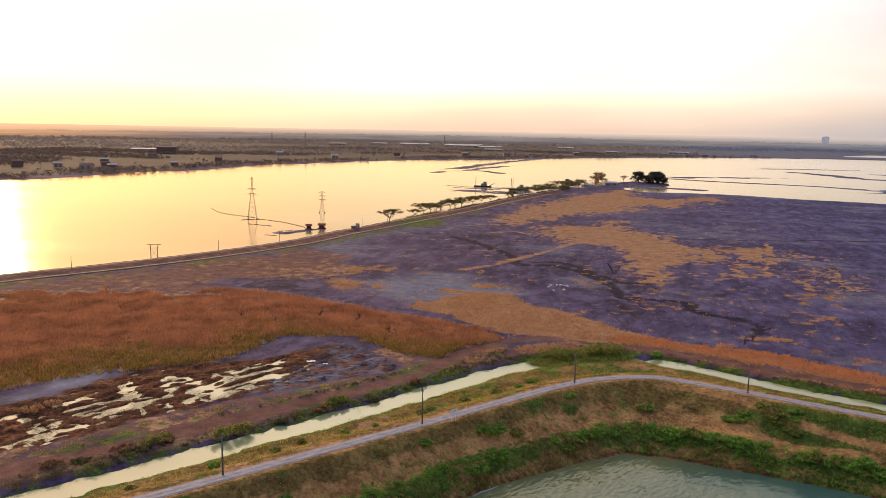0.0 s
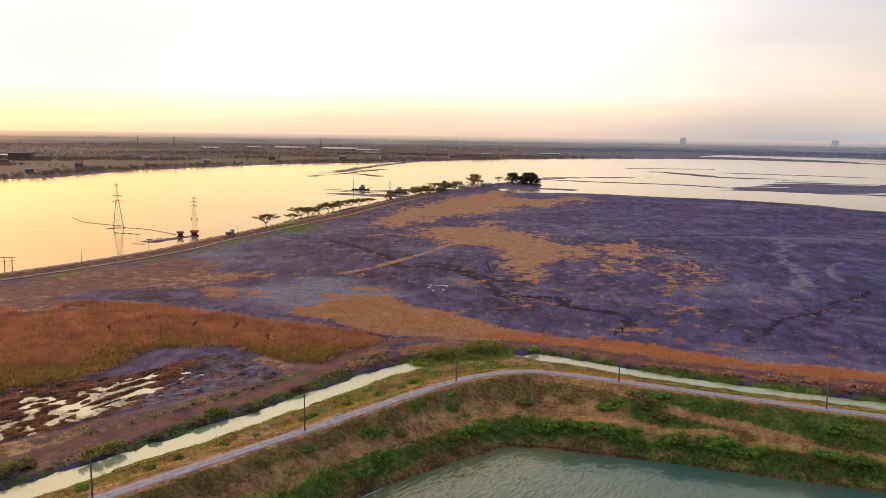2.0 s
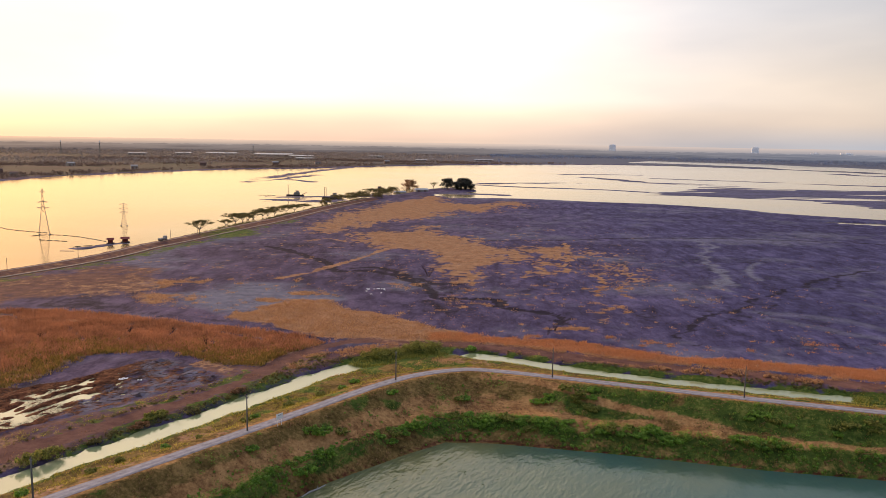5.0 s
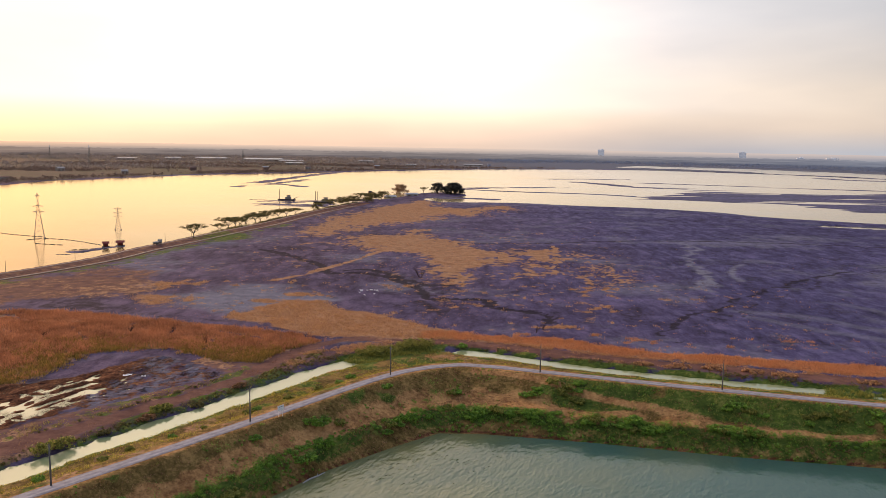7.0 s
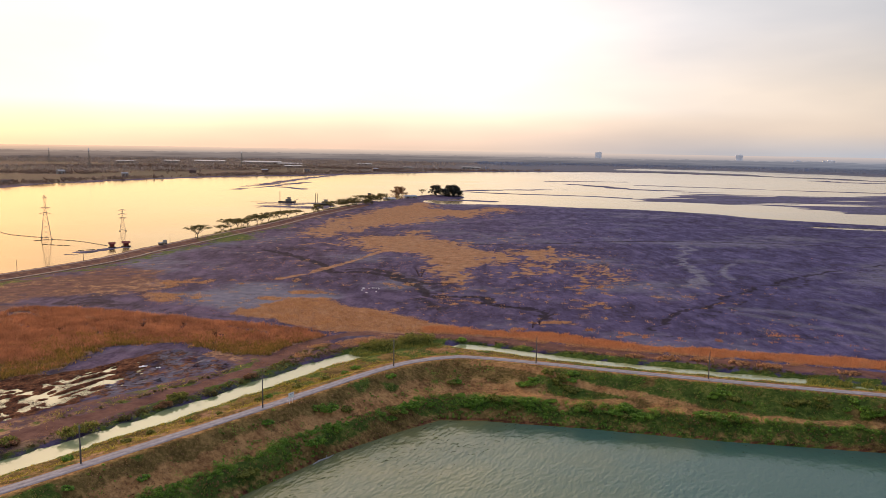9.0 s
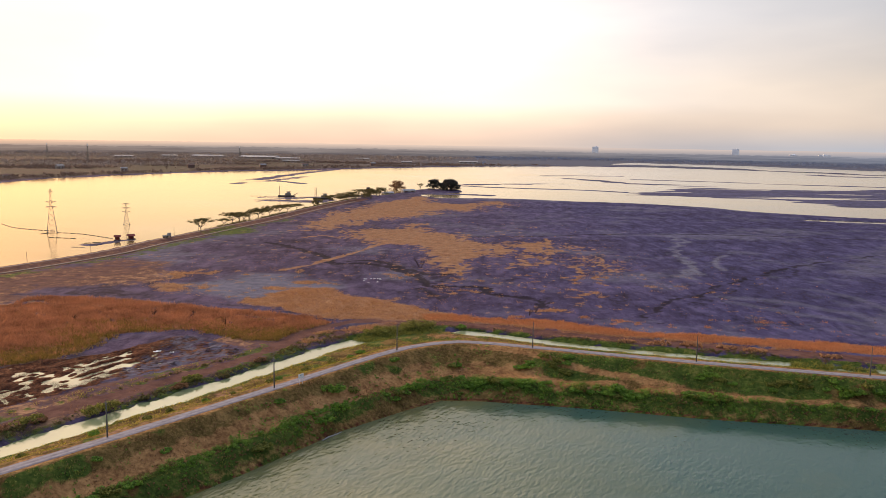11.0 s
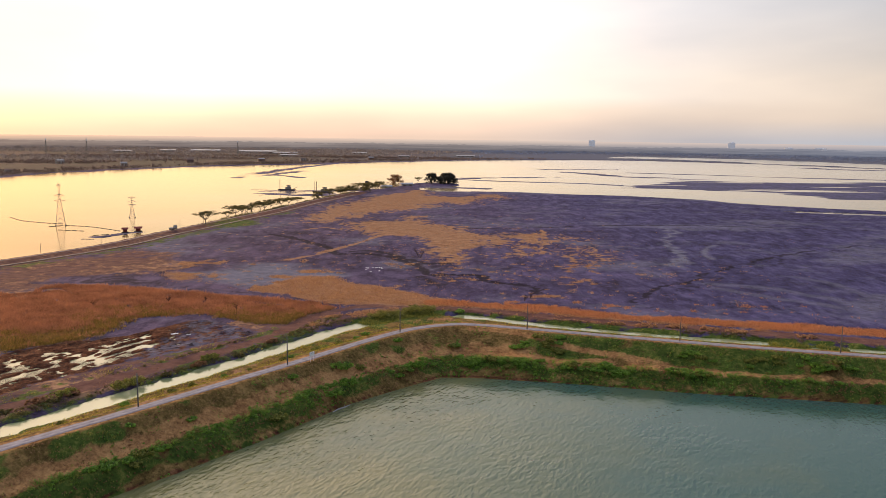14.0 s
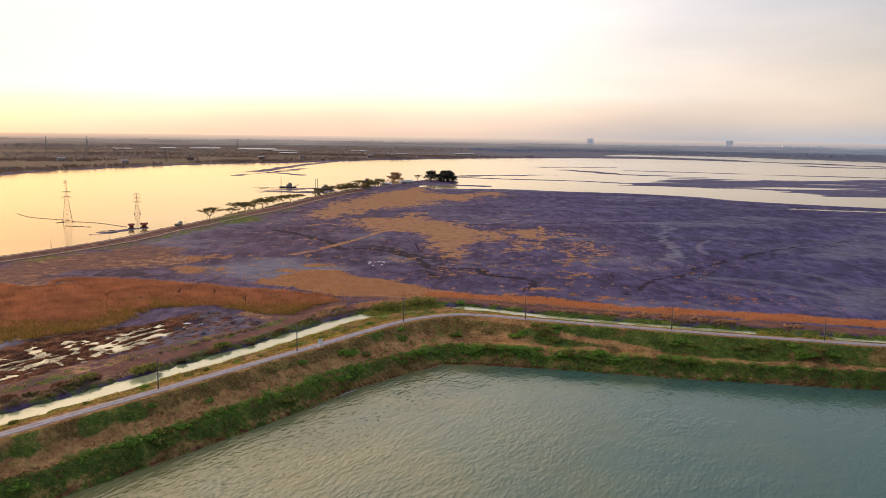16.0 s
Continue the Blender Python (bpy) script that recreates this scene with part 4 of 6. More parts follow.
def leaves(centres, radii, count, size, flat=0.8):
    """Clumps of small leaf faces round the centres."""
    n = len(centres)
    d = rng.normal(0, 1, (n * count, 3))
    d /= np.linalg.norm(d, axis=1)[:, None]
    r = np.repeat(radii, count)[:, None] * rng.uniform(0.45, 1.05, (n * count, 1))
    d2 = d * r
    d2[:, 2] *= flat
    p = np.repeat(centres, count, 0) + d2
    u = rng.normal(0, 1, (n * count, 3))
    u -= (u * d).sum(1)[:, None] * d * 0.6
    u /= np.linalg.norm(u, axis=1)[:, None]
    w = np.cross(d, u)
    s = (np.repeat(size, count) if np.ndim(size) else np.full(n * count, size))[:, None] * rng.uniform(0.5, 1.3, (n * count, 1))
    v = np.stack([p - u * s, p + w * s * 0.6, p + u * s, p - w * s * 0.6], 1).reshape(-1, 3)
    return v, np.arange(len(v)).reshape(-1, 4)


# ---- ground: one sheet to the horizon ----
def steps(*runs):
    out = []
    for a, b, s in runs:
        out.append(np.arange(a, b, s))
    return np.unique(np.concatenate(out))


def growing(a, b, first, ratio=1.12):
    out, v, s = [], a, first
    while v < b:
        out.append(v)
        v, s = v + s, min(s * ratio, 90)
    return np.array(out + [b])


GX = np.unique(np.concatenate([-growing(300, 4950, 5), steps((-300, -136, 2.5), (-136, -84, 0.6), (-84, -58, 0.8), (-58, 150, 1.25), (150, 270, 2.2), (270, 420, 3.5)), growing(420, 4950, 5, 1.06)]))
GY = np.unique(np.concatenate([-growing(0, 2500, 10), steps((0, 60, 4), (60, 110, 1.25), (110, 184, 0.6), (184, 204, 0.8), (204, 320, 1.25), (320, 540, 2.0), (540, 1040, 4.2), (1040, 1620, 8)), growing(1620, 4950, 8, 1.05)]))
X, Y = np.meshgrid(GX, GY)
P = plan(X.ravel(), Y.ravel())
NX, NY = len(GX), len(GY)
I = np.arange(NX * NY).reshape(NY, NX)
QUADS = np.stack([I[:-1, :-1], I[:-1, 1:], I[1:, 1:], I[1:, :-1]], -1).reshape(-1, 4)
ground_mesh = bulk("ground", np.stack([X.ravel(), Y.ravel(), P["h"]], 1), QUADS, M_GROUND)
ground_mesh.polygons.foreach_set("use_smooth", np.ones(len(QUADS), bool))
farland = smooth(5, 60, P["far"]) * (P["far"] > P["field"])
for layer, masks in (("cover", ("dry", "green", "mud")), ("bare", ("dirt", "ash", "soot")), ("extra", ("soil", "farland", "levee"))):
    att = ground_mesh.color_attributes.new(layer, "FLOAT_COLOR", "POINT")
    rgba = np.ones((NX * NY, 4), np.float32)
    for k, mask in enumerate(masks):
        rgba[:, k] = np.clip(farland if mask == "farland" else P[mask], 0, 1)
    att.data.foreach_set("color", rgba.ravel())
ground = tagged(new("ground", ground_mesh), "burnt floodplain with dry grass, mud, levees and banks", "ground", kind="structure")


def water(name, level, keep, mat, label):
    low = (P["h"] < level + 0.02) & keep
    q = QUADS[low[QUADS].any(1)]
    used, back = np.unique(q, return_inverse=True)
    v = np.stack([X.ravel()[used], Y.ravel()[used], np.full(len(used), level)], 1)
    return tagged(new(name, bulk(name, v, back.reshape(-1, 4), mat)), label, "water", kind="structure")


near_levee = P["near"] & ((np.abs(P["cd"]) < 12) | (P["rd"] < 3))
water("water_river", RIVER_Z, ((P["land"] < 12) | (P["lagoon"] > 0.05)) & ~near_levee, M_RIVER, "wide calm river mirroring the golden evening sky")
water("water_canal", CANAL_Z, P["near"] & (np.abs(P["cd"]) < 7) & (P["rd"] > 3), M_CANAL, "narrow irrigation canal with pale still water")
water("water_pond", POND_Z, P["pd"] > -3, M_POND, "rippled blue-green pond water beside the levee")
water("water_puddles", PUDDLE_Z, P["pools"] & (P["rd"] > 14), M_PUDDLE, "shallow pale puddles on the muddy flat")


def lookup(x, y):
    """The plan between the ground's grid points."""
    i, j = np.clip(np.searchsorted(GX, x) - 1, 0, NX - 2), np.clip(np.searchsorted(GY, y) - 1, 0, NY - 2)
    a, b = (x - GX[i]) / (GX[i + 1] - GX[i]), (y - GY[j]) / (GY[j + 1] - GY[j])
    k = j * NX + i
    out = {}
    for name, g in P.items():
        g = g.astype(float)
        out[name] = (g[k] * (1 - a) + g[k + 1] * a) * (1 - b) + (g[k + NX] * (1 - a) + g[k + NX + 1] * a) * b
    out["near"] = out["near"] > 0.5
    return out


def scatter(n, x0, x1, y0, y1, keep):
    """Random ground points where keep(plan) allows; returns their places."""
    x, y = rng.uniform(x0, x1, n), rng.uniform(y0, y1, n)
    p = lookup(x, y)
    ok = rng.random(n) < keep(p, x, y)
    return np.stack([x, y, p["h"]], 1)[ok]


def height(x, y):
    return float(lookup(np.array([float(x)]), np.array([float(y)]))["h"][0])


# ---- the levee road ----
def strip(line, half, lift, bulge=0.06):
    s = Shape()
    for i, p in enumerate(line):
        a, b = line[max(i - 1, 0)], line[min(i + 1, len(line) - 1)]
        n = np.array([a[1] - b[1], b[0] - a[0]]) / np.linalg.norm(b - a)
        for k, u in enumerate((-1, -1, -0.5, 0, 0.5, 1, 1)):
            q = p + n * u * half * (1 + 0.04 * math.sin(i * 1.7 + k))
            z = lift - (0.2 if k in (0, 6) else 0) + bulge * (1 - u * u)
            s.v.append((q[0], q[1], z))
    for i in range(len(line) - 1):
        for k in range(6):
            s.f.append((i * 7 + k, i * 7 + k + 1, i * 7 + k + 8, i * 7 + k + 7))
    return s


road = tagged(part("road", strip(ROAD, 1.45, ROAD_Z + 0.05), M_ROAD), "narrow grey asphalt road on the levee crown", "road", kind="structure")
M_WORN = plain("paler_worn_asphalt", (0.16, 0.15, 0.162), (0.31, 0.29, 0.305), 1.2, 0.85)
for off in (-0.68, 0.68):
    turn = np.gradient(ROAD, axis=0)
    turn /= np.linalg.norm(turn, axis=1)[:, None]
    part("wheel_track", strip(ROAD + np.stack([-turn[:, 1], turn[:, 0]], 1) * off, 0.32, ROAD_Z + 0.105, 0.012), M_WORN, road, "paler worn wheel track on the asphalt")
inland = np.gradient(DIKE, axis=0)
inland /= np.linalg.norm(inland, axis=1)[:, None]
inland = np.stack([inland[:, 1], -inland[:, 0]], 1)
tagged(part("road_dike", strip(DIKE, 0.8, 0.82), M_DIRT), "pale dirt road along the river dike", "road", kind="structure")
tagged(part("road_dike_toe", strip(DIKE[:-6] + inland[:-6] * 11.0, 0.8, 0.30), M_DIRT), "pale dirt track along the foot of the river dike", "road", kind="structure")


# ---- plants that nobody could count ----
def stuff(name, v, f, mat, label, category):
    return tagged(new(name, bulk(name, v, f, mat)), label, category, kind="stuff")


def tall(points, low, high, size=12, seed=71):
    return low + (high - low) * fbm(points[:, 0], points[:, 1], size, seed)


free = lambda p: (p["mud"] < 0.4) & (p["dirt"] < 0.5) & (p["h"] > -0.9)
reed_in = lambda x, y: inside(x, y, REEDS)
pts = scatter(80000, -235, -38, 116, 264, lambda p, x, y: p["reeds"] * free(p) * (1 - 0.92 * smooth(26, 8, reed_in(x, y) + 24 * (fbm(x, y, 12, 73) - 0.5)) * smooth(226, 196, y)))
stuff("dry_reed_bed", *blades(pts, tall(pts, 0.2, 1.9, 9), np.full(len(pts), 0.19), 7, np.full(len(pts), 0.5)), M_REED, "dense bed of rusty brown dry reeds on marshy ground", "reeds")
pts = scatter(80000, -225, -38, 116, 232, lambda p, x, y: p["reeds"] * free(p) * smooth(32, 10, reed_in(x, y) + 24 * (fbm(x, y, 12, 73) - 0.5)) * smooth(230, 200, y) * (0.55 + 0.45 * smooth(0.45, 0.6, fbm(x, y, 18, 74))))
stuff("green_reed_fringe", *blades(pts, tall(pts, 0.3, 1.5), np.full(len(pts), 0.16), 9, np.full(len(pts), 0.4)), M_FRINGE, "olive green reeds fringing the muddy flat", "reeds")
pts = scatter(44000, -10, 160, 180, 240, lambda p, x, y: p["dry"] * free(p) * (p["cd"] > 9))
stuff("rust_grass", *blades(pts, tall(pts, 0.2, 0.95, 8), np.full(len(pts), 0.13), 7, np.full(len(pts), 0.5), 0.5), M_RUST, "strip of rust-orange dry grass beside the field track", "grass")
pts = scatter(70000, -130, 150, 190, 330, lambda p, x, y: ((x < 0) | (y > 236)) * p["dry"] * (p["reeds"] < 0.3) * free(p) * (p["rd"] > 12))
stuff("straw_grass", *blades(pts, tall(pts, 0.12, 0.9, 8), np.full(len(pts), 0.14), 7, np.full(len(pts), 0.55), 0.5), M_STRAW, "orange dry grass left standing between burnt patches", "grass")
pts = scatter(60000, -260, 170, 300, 860, lambda p, x, y: p["dry"] * free(p) * (p["dd"] < -8))
stuff("straw_grass_far", *blades(pts, tall(pts, 0.15, 0.55), np.full(len(pts), 0.35), 3, np.full(len(pts), 0.9)), M_STRAW_FAR, "low straw-coloured grass on the burnt plain", "grass")
pts = scatter(60000, -140, 150, 60, 232, lambda p, x, y: ((p["rd"] > 2.9) & (p["rd"] < 40) & (p["h"] > CANAL_Z - 0.05) & ((p["cd"] < -3.4) | (np.abs(p["cd"]) < 6.0) | ((x < -38) & (p["td"] > -99) & (np.abs(p["td"]) > 3.5) & (p["mud"] < 0.3) & (p["reeds"] < 0.3)))) * (0.35 + 0.65 * (p["cd"] < 0)) * smooth(0.3, 0.55, fbm(x, y, 7, 81)) * (np.abs(p["cd"]) > 3.9) * (p["near"]))
stuff("verge_grass", *blades(pts, tall(pts, 0.08, 0.5, 5), np.full(len(pts), 0.14), 7, np.full(len(pts), 0.4), 0.6), M_VERGE, "yellow-green grass on the canal verges", "grass")
pts = scatter(90000, -120, 260, 228, 620, lambda p, x, y: free(p) * (p["dry"] < 0.5) * (p["dd"] < -14) * (0.12 + 0.88 * smooth(0.45, 0.62, fbm(x, y, 26, 145))) * smooth(640, 300, y))
stuff("charred_stubble", *blades(pts, tall(pts, 0.08, 0.34, 7), np.full(len(pts), 0.15), 3, np.full(len(pts), 0.5), 0.6), M_TWIG, "charred black stubble over the burnt field", "stubble")
pts = scatter(40000, -120, 240, 228, 560, lambda p, x, y: free(p) * (p["dry"] < 0.5) * (p["dd"] < -14) * smooth(0.52, 0.68, 0.5 * fbm(x, y, 30, 147) + 0.5 * fbm(x, y, 5, 149)) * smooth(560, 300, y) * (0.05 + 0.6 * smooth(120, 40, x)))
stuff("singed_tufts", *blades(pts, tall(pts, 0.1, 0.3, 5), np.full(len(pts), 0.14), 4, np.full(len(pts), 0.4), 0.8), M_RUST, "small singed orange tufts left on burnt ground", "grass")
slope = lambda p: p["near"] & (p["rd"] < -2.6) & (p["pd"] < -0.3)
pts = scatter(110000, -140, 150, 40, 192, lambda p, x, y: slope(p) * p["green"] * 0.7 * (1 - 0.7 * p["soil"]) * smooth(0.32, 0.55, fbm(x, y, 3.5, 75)))
stuff("levee_grass", *blades(pts, tall(pts, 0.1, 0.7, 6), np.full(len(pts), 0.15), 7, np.full(len(pts), 0.4), 0.5), M_HERB, "green herbs and grass on the levee slope", "grass")
pts = scatter(90000, -140, 150, 40, 192, lambda p, x, y: slope(p) * (1 - 0.6 * p["green"]) * 0.9 * smooth(0.35, 0.55, fbm(x, y, 4, 77)))
stuff("levee_dead_grass", *blades(pts, tall(pts, 0.1, 0.5, 6), np.full(len(pts), 0.2), 4, np.full(len(pts), 0.4), 0.6), M_BROWN, "withered brown grass on the levee slope", "grass")

bank = lambda p: p["near"] & (p["gap"] > 0.015) & (p["up"] < 0.03) & (p["rd"] < -4)
pts = scatter(70000, -130, 150, 45, 172, lambda p, x, y: bank(p) * np.where(p["gap"] > 0.12, 0.30 + 0.70 * smooth(0.38, 0.55, 0.5 * fbm(x, y, 10, 91) + 0.5 * fbm(x, y, 4, 92)), 0.16 + 0.35 * smooth(-5, 10, x) + 0.5 * smooth(0.5, 0.62, fbm(x, y, 8, 94))))
spot = lookup(pts[:, 0], pts[:, 1])
crest = smooth(-0.18, -0.03, spot["up"])
rad = rng.uniform(0.3, 1.0, len(pts)) * (0.35 + 0.75 * crest) * (0.55 + 1.1 * smooth(0.3, 0.7, fbm(pts[:, 0], pts[:, 1], 5, 93)))
lift = pts + np.stack([0 * rad, 0 * rad, rad * 0.35], 1)
warm = fbm(pts[:, 0], pts[:, 1], 11, 95) + rng.normal(0, 0.07, len(pts)) + 0.22 * smooth(0.26, 0.13, spot["gap"]) * smooth(0.02, 0.06, spot["gap"]) * smooth(15, -10, pts[:, 0]) - 0.10 * crest + 0.05 * smooth(10, 50, pts[:, 0]) > 0.56
stuff("bank_thicket", *leaves(lift[~warm], rad[~warm], 84, 0.13), M_LEAF, "bright green creeper thicket on the pond bank", "thicket")
stuff("bank_dead_thicket", *leaves(lift[warm], rad[warm] * 0.7, 36, 0.12), M_BROWN, "withered brown brush on the pond bank", "thicket")
pts = scatter(9000, -40, 130, 170, 220, lambda p, x, y: (p["choke"] > 0.3))
stuff("canal_reeds", *blades(pts, tall(pts, 0.5, 1.5, 4), np.full(len(pts), 0.12), 9, np.full(len(pts), 0.3)), M_HERB, "dark green reeds choking the canal", "reeds")
pts = scatter(30000, -130, 150, 45, 188, lambda p, x, y: slope(p) * (p["gap"] > 0.5) * smooth(0.47, 0.6, fbm(x, y, 9, 97) + 0.06 * smooth(20, 50, x)) * (0.6 - 0.3 * smooth(0, -30, x)))
rad = rng.uniform(0.25, 0.95, len(pts)) * (0.4 + 1.9 * smooth(0.35, 0.7, fbm(pts[:, 0], pts[:, 1], 5, 98)))
stuff("slope_brush", *leaves(pts + [0, 0, 0.15], rad, 44, 0.12), M_LEAF, "low green brush scattered on the levee slope", "brush")
pts = scatter(44000, -130, 130, 75, 232, lambda p, x, y: (p["near"] & (p["cd"] > 4.0) & (p["cd"] < np.where(x < -60, 15.0, np.where(x < -38, 12.0, 6.5))) & (np.abs(p["td"]) > 3.6) & (p["rd"] > 5)) * np.maximum(smooth(0.36, 0.54, fbm(x, y, 10, 99)), 0.6 * (x < -38)))
rad = rng.uniform(0.25, 0.9, len(pts)) * (0.6 + 1.2 * smooth(0.4, 0.65, fbm(pts[:, 0], pts[:, 1], 6, 100)))
stuff("canal_brush", *leaves(pts + [0, 0, 0.2], rad, 40, 0.13), M_LEAF_DRY, "olive brush along the far canal bank", "brush")


def far_trees(n, x0, x1, y0, y1, keep, low, high, count, name, label, leaf=M_WOODS):
    p = scatter(n, x0, x1, y0, y1, keep)
    r = rng.uniform(low, high, len(p))
    return stuff(name, *leaves(p + np.stack([0 * r, 0 * r, r * 0.7], 1), r * 0.95, count, r * 0.34, 0.85), leaf, label, "woods")


meadow = lambda p, x, y: smooth(70, 95, p["far"]) * smooth(300, 240, p["far"] + 120 * (fbm(x, y, 160, 125) - 0.5)) * smooth(-330, -420, x)
belt = lambda x, y: smooth(0.50, 0.545, fbm(x * 0.30, y, 75, 111)) * 0.985 + 0.015
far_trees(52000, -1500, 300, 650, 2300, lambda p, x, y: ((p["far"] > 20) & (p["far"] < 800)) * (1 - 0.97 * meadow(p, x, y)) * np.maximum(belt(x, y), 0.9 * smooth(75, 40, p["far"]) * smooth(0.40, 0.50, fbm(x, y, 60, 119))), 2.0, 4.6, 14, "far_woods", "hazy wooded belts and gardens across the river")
far_trees(20000, -2900, 100, 1500, 3450, lambda p, x, y: (p["far"] > 300) * (p["lagoon"] < 0.1) * (1 - p["flat"]) * smooth(0.48, 0.53, fbm(x * 0.16, y, 150, 113)), 4, 7.5, 8, "distant_woods", "distant hazy tree belts on the plain", M_WOODS_HAZED)
far_trees(22000, 100, 2900, 1700, 3450, lambda p, x, y: (p["far"] > 200) * (p["lagoon"] < 0.1) * (1 - p["flat"]) * (0.35 + 0.65 * smooth(0.46, 0.52, fbm(x * 0.16, y, 150, 115))), 4, 7.5, 8, "distant_east_woods", "distant blue-grey tree belts on the plain", M_WOODS_HAZED_EAST)
far_trees(7000, 250, 2700, 1500, 3300, lambda p, x, y: (p["far"] > 25) * (p["lagoon"] < 0.1) * (1 - p["flat"]) * (0.15 + 0.85 * smooth(0.42, 0.55, fbm(x * 0.3, y, 160, 117))), 3, 6, 12, "far_east_woods", "low dark woods along the far mudflats", M_WOODS_HAZED_EAST)


# ---- the rim of the plain: standing sheets with haze painted as glow ----
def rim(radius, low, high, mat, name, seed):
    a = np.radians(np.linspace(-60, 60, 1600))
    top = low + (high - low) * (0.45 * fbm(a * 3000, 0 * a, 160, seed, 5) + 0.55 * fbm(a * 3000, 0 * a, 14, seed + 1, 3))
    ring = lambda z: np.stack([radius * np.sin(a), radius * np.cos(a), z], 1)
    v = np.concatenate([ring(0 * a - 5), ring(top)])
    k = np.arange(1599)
    return tagged(new(name, bulk(name, v, np.stack([k, k + 1, k + 1601, k + 1600], 1), mat)), "glowing backdrop sheet painted as hazy far plain at the horizon", "backdrop", kind="structure")


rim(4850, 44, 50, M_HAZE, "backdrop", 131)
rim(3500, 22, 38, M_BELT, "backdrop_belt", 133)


# ---- trees ----
def tree(name, at, tall_m, spread, label, leaf=M_LEAF_DRY, umbrella=True, dense=1.0, seed=0):
    """A tapered trunk with limbs that carry clumps of small leaves."""
    r = random.Random(seed)
    base = thing(name, at)
    wood, heads = Shape(), []
    fork = tall_m * (0.32 if umbrella else 0.22)
    wood.tube([(0, 0, -0.4), (r.uniform(-.2, .2), r.uniform(-.2, .2), fork * 0.5), (0, 0, fork)], [tall_m * 0.045, tall_m * 0.035, tall_m * 0.03], 7)
    limbs = 7 if umbrella else 9
    for k in range(limbs):
        a = 2 * math.pi * (k + r.uniform(-.3, .3)) / limbs
        reach = spread * r.uniform(0.45, 0.95)
        z = tall_m * (r.uniform(0.78, 0.95) if umbrella else r.uniform(0.4, 0.9))
        mid = (math.cos(a) * reach * 0.45, math.sin(a) * reach * 0.45, fork + (z - fork) * 0.6)
        end = (math.cos(a) * reach, math.sin(a) * reach, z)
        wood.tube([(0, 0, fork * 0.95), mid, end], [tall_m * 0.02, tall_m * 0.012, tall_m * 0.004], 5)
        heads += [end, tuple(0.5 * (p + q) + r.uniform(-.08, .08) * spread for p, q in zip(mid, end)), (mid[0], mid[1], z * r.uniform(0.9, 1.04))]
    heads += [(r.uniform(-.3, .3) * spread, r.uniform(-.3, .3) * spread, tall_m * r.uniform(0.82, 0.97)) for _ in range(5)]
    if not umbrella:
        for _ in range(int(34 * dense)):
            a, q, z = r.uniform(0, 2 * math.pi), r.random() ** 0.5, r.uniform(0.06, 0.95)
            w = spread * q * math.sqrt(max(0.1, 1 - (max(z - 0.35, 0) / 0.68) ** 2))
            heads.append((math.cos(a) * w, math.sin(a) * w, z * tall_m))
    c = np.array(heads)
    rad = np.array([spread * r.uniform(0.16, 0.28) for _ in heads])
    v, f = leaves(c, rad, int(95 * dense), spread * 0.034, 0.42 if umbrella else 0.8)
    part("trunk", wood, M_BARK, base)
    part("crown", bulk("crown", v, f, leaf), leaf, base)
    return tagged(base, label, "tree")


BANK_TREES = [(-166, 476, 9, 7), (-170, 545, 6, 5), (-168, 560, 9.5, 7.5), (-166, 572, 9, 7), (-163, 590, 8, 6), (-159, 604, 9, 8), (-154, 622, 8.5, 7.5), (-150, 645, 8, 7), (-165, 582, 7, 6), (-157, 612, 7, 7), (-146, 660, 7, 7), (-142, 680, 6, 6)]
for k, (x, y, a, b) in enumerate(BANK_TREES):
    tagged(tree("umbrella_tree", (x, y, height(x, y)), a * 0.95, b * 1.25, "spreading flat-crowned tree on the river bank", seed=20 + k), group="trees along the river bank")
ISLE_TREES = [(-128, 712, 7, 7), (-121, 745, 8, 9), (-114, 775, 8, 9), (-107, 805, 8, 10), (-99, 836, 9, 11), (-91, 862, 8, 10), (-84, 890, 8, 10), (-100, 780, 6, 7), (-92, 812, 6, 7)]
for k, (x, y, a, b) in enumerate(ISLE_TREES):
    tagged(tree("bank_tree", (x, y, max(height(x, y), -0.6)), a, b, "low bushy tree at the river's edge", seed=50 + k, umbrella=k % 3 == 1, dense=0.8), group="bushy trees on the point")
tree("spreading_tree", (-71, 1010, height(-71, 1010)), 14, 12, "wide brown-leaved tree on the point", M_BROWN, seed=81, umbrella=False)
tree("small_tree", (-40, 1012, height(-40, 1012)), 9, 6, "small thin-leaved tree on the point", seed=82)
tree("round_tree", (-21, 985, height(-21, 985)), 14.0, 9.5, "dense dark evergreen tree at the point's end", M_LEAF_DARK, False, 1.8, 83)
tree("broad_round_tree", (0, 987, height(0, 987)), 13.5, 13.5, "broad dense dark evergreen tree at the point's end", M_LEAF_DARK, False, 2.3, 84)


pts = scatter(30000, -185, -60, 470, 930, lambda p, x, y: (p["h"] > -0.95) * (p["dd"] > 1.6) * (p["dd"] < 11) * smooth(0.40, 0.55, fbm(x, y, 14, 121)) * smooth(470, 540, y))
rad = rng.uniform(0.5, 1.7, len(pts)) * (0.5 + 0.9 * smooth(0.4, 0.65, fbm(pts[:, 0], pts[:, 1], 12, 123)))
stuff("river_bank_scrub", *leaves(pts + [0, 0, 0.3], rad, 16, 0.34), M_LEAF_DRY, "dusty olive scrub along the river bank", "scrub")


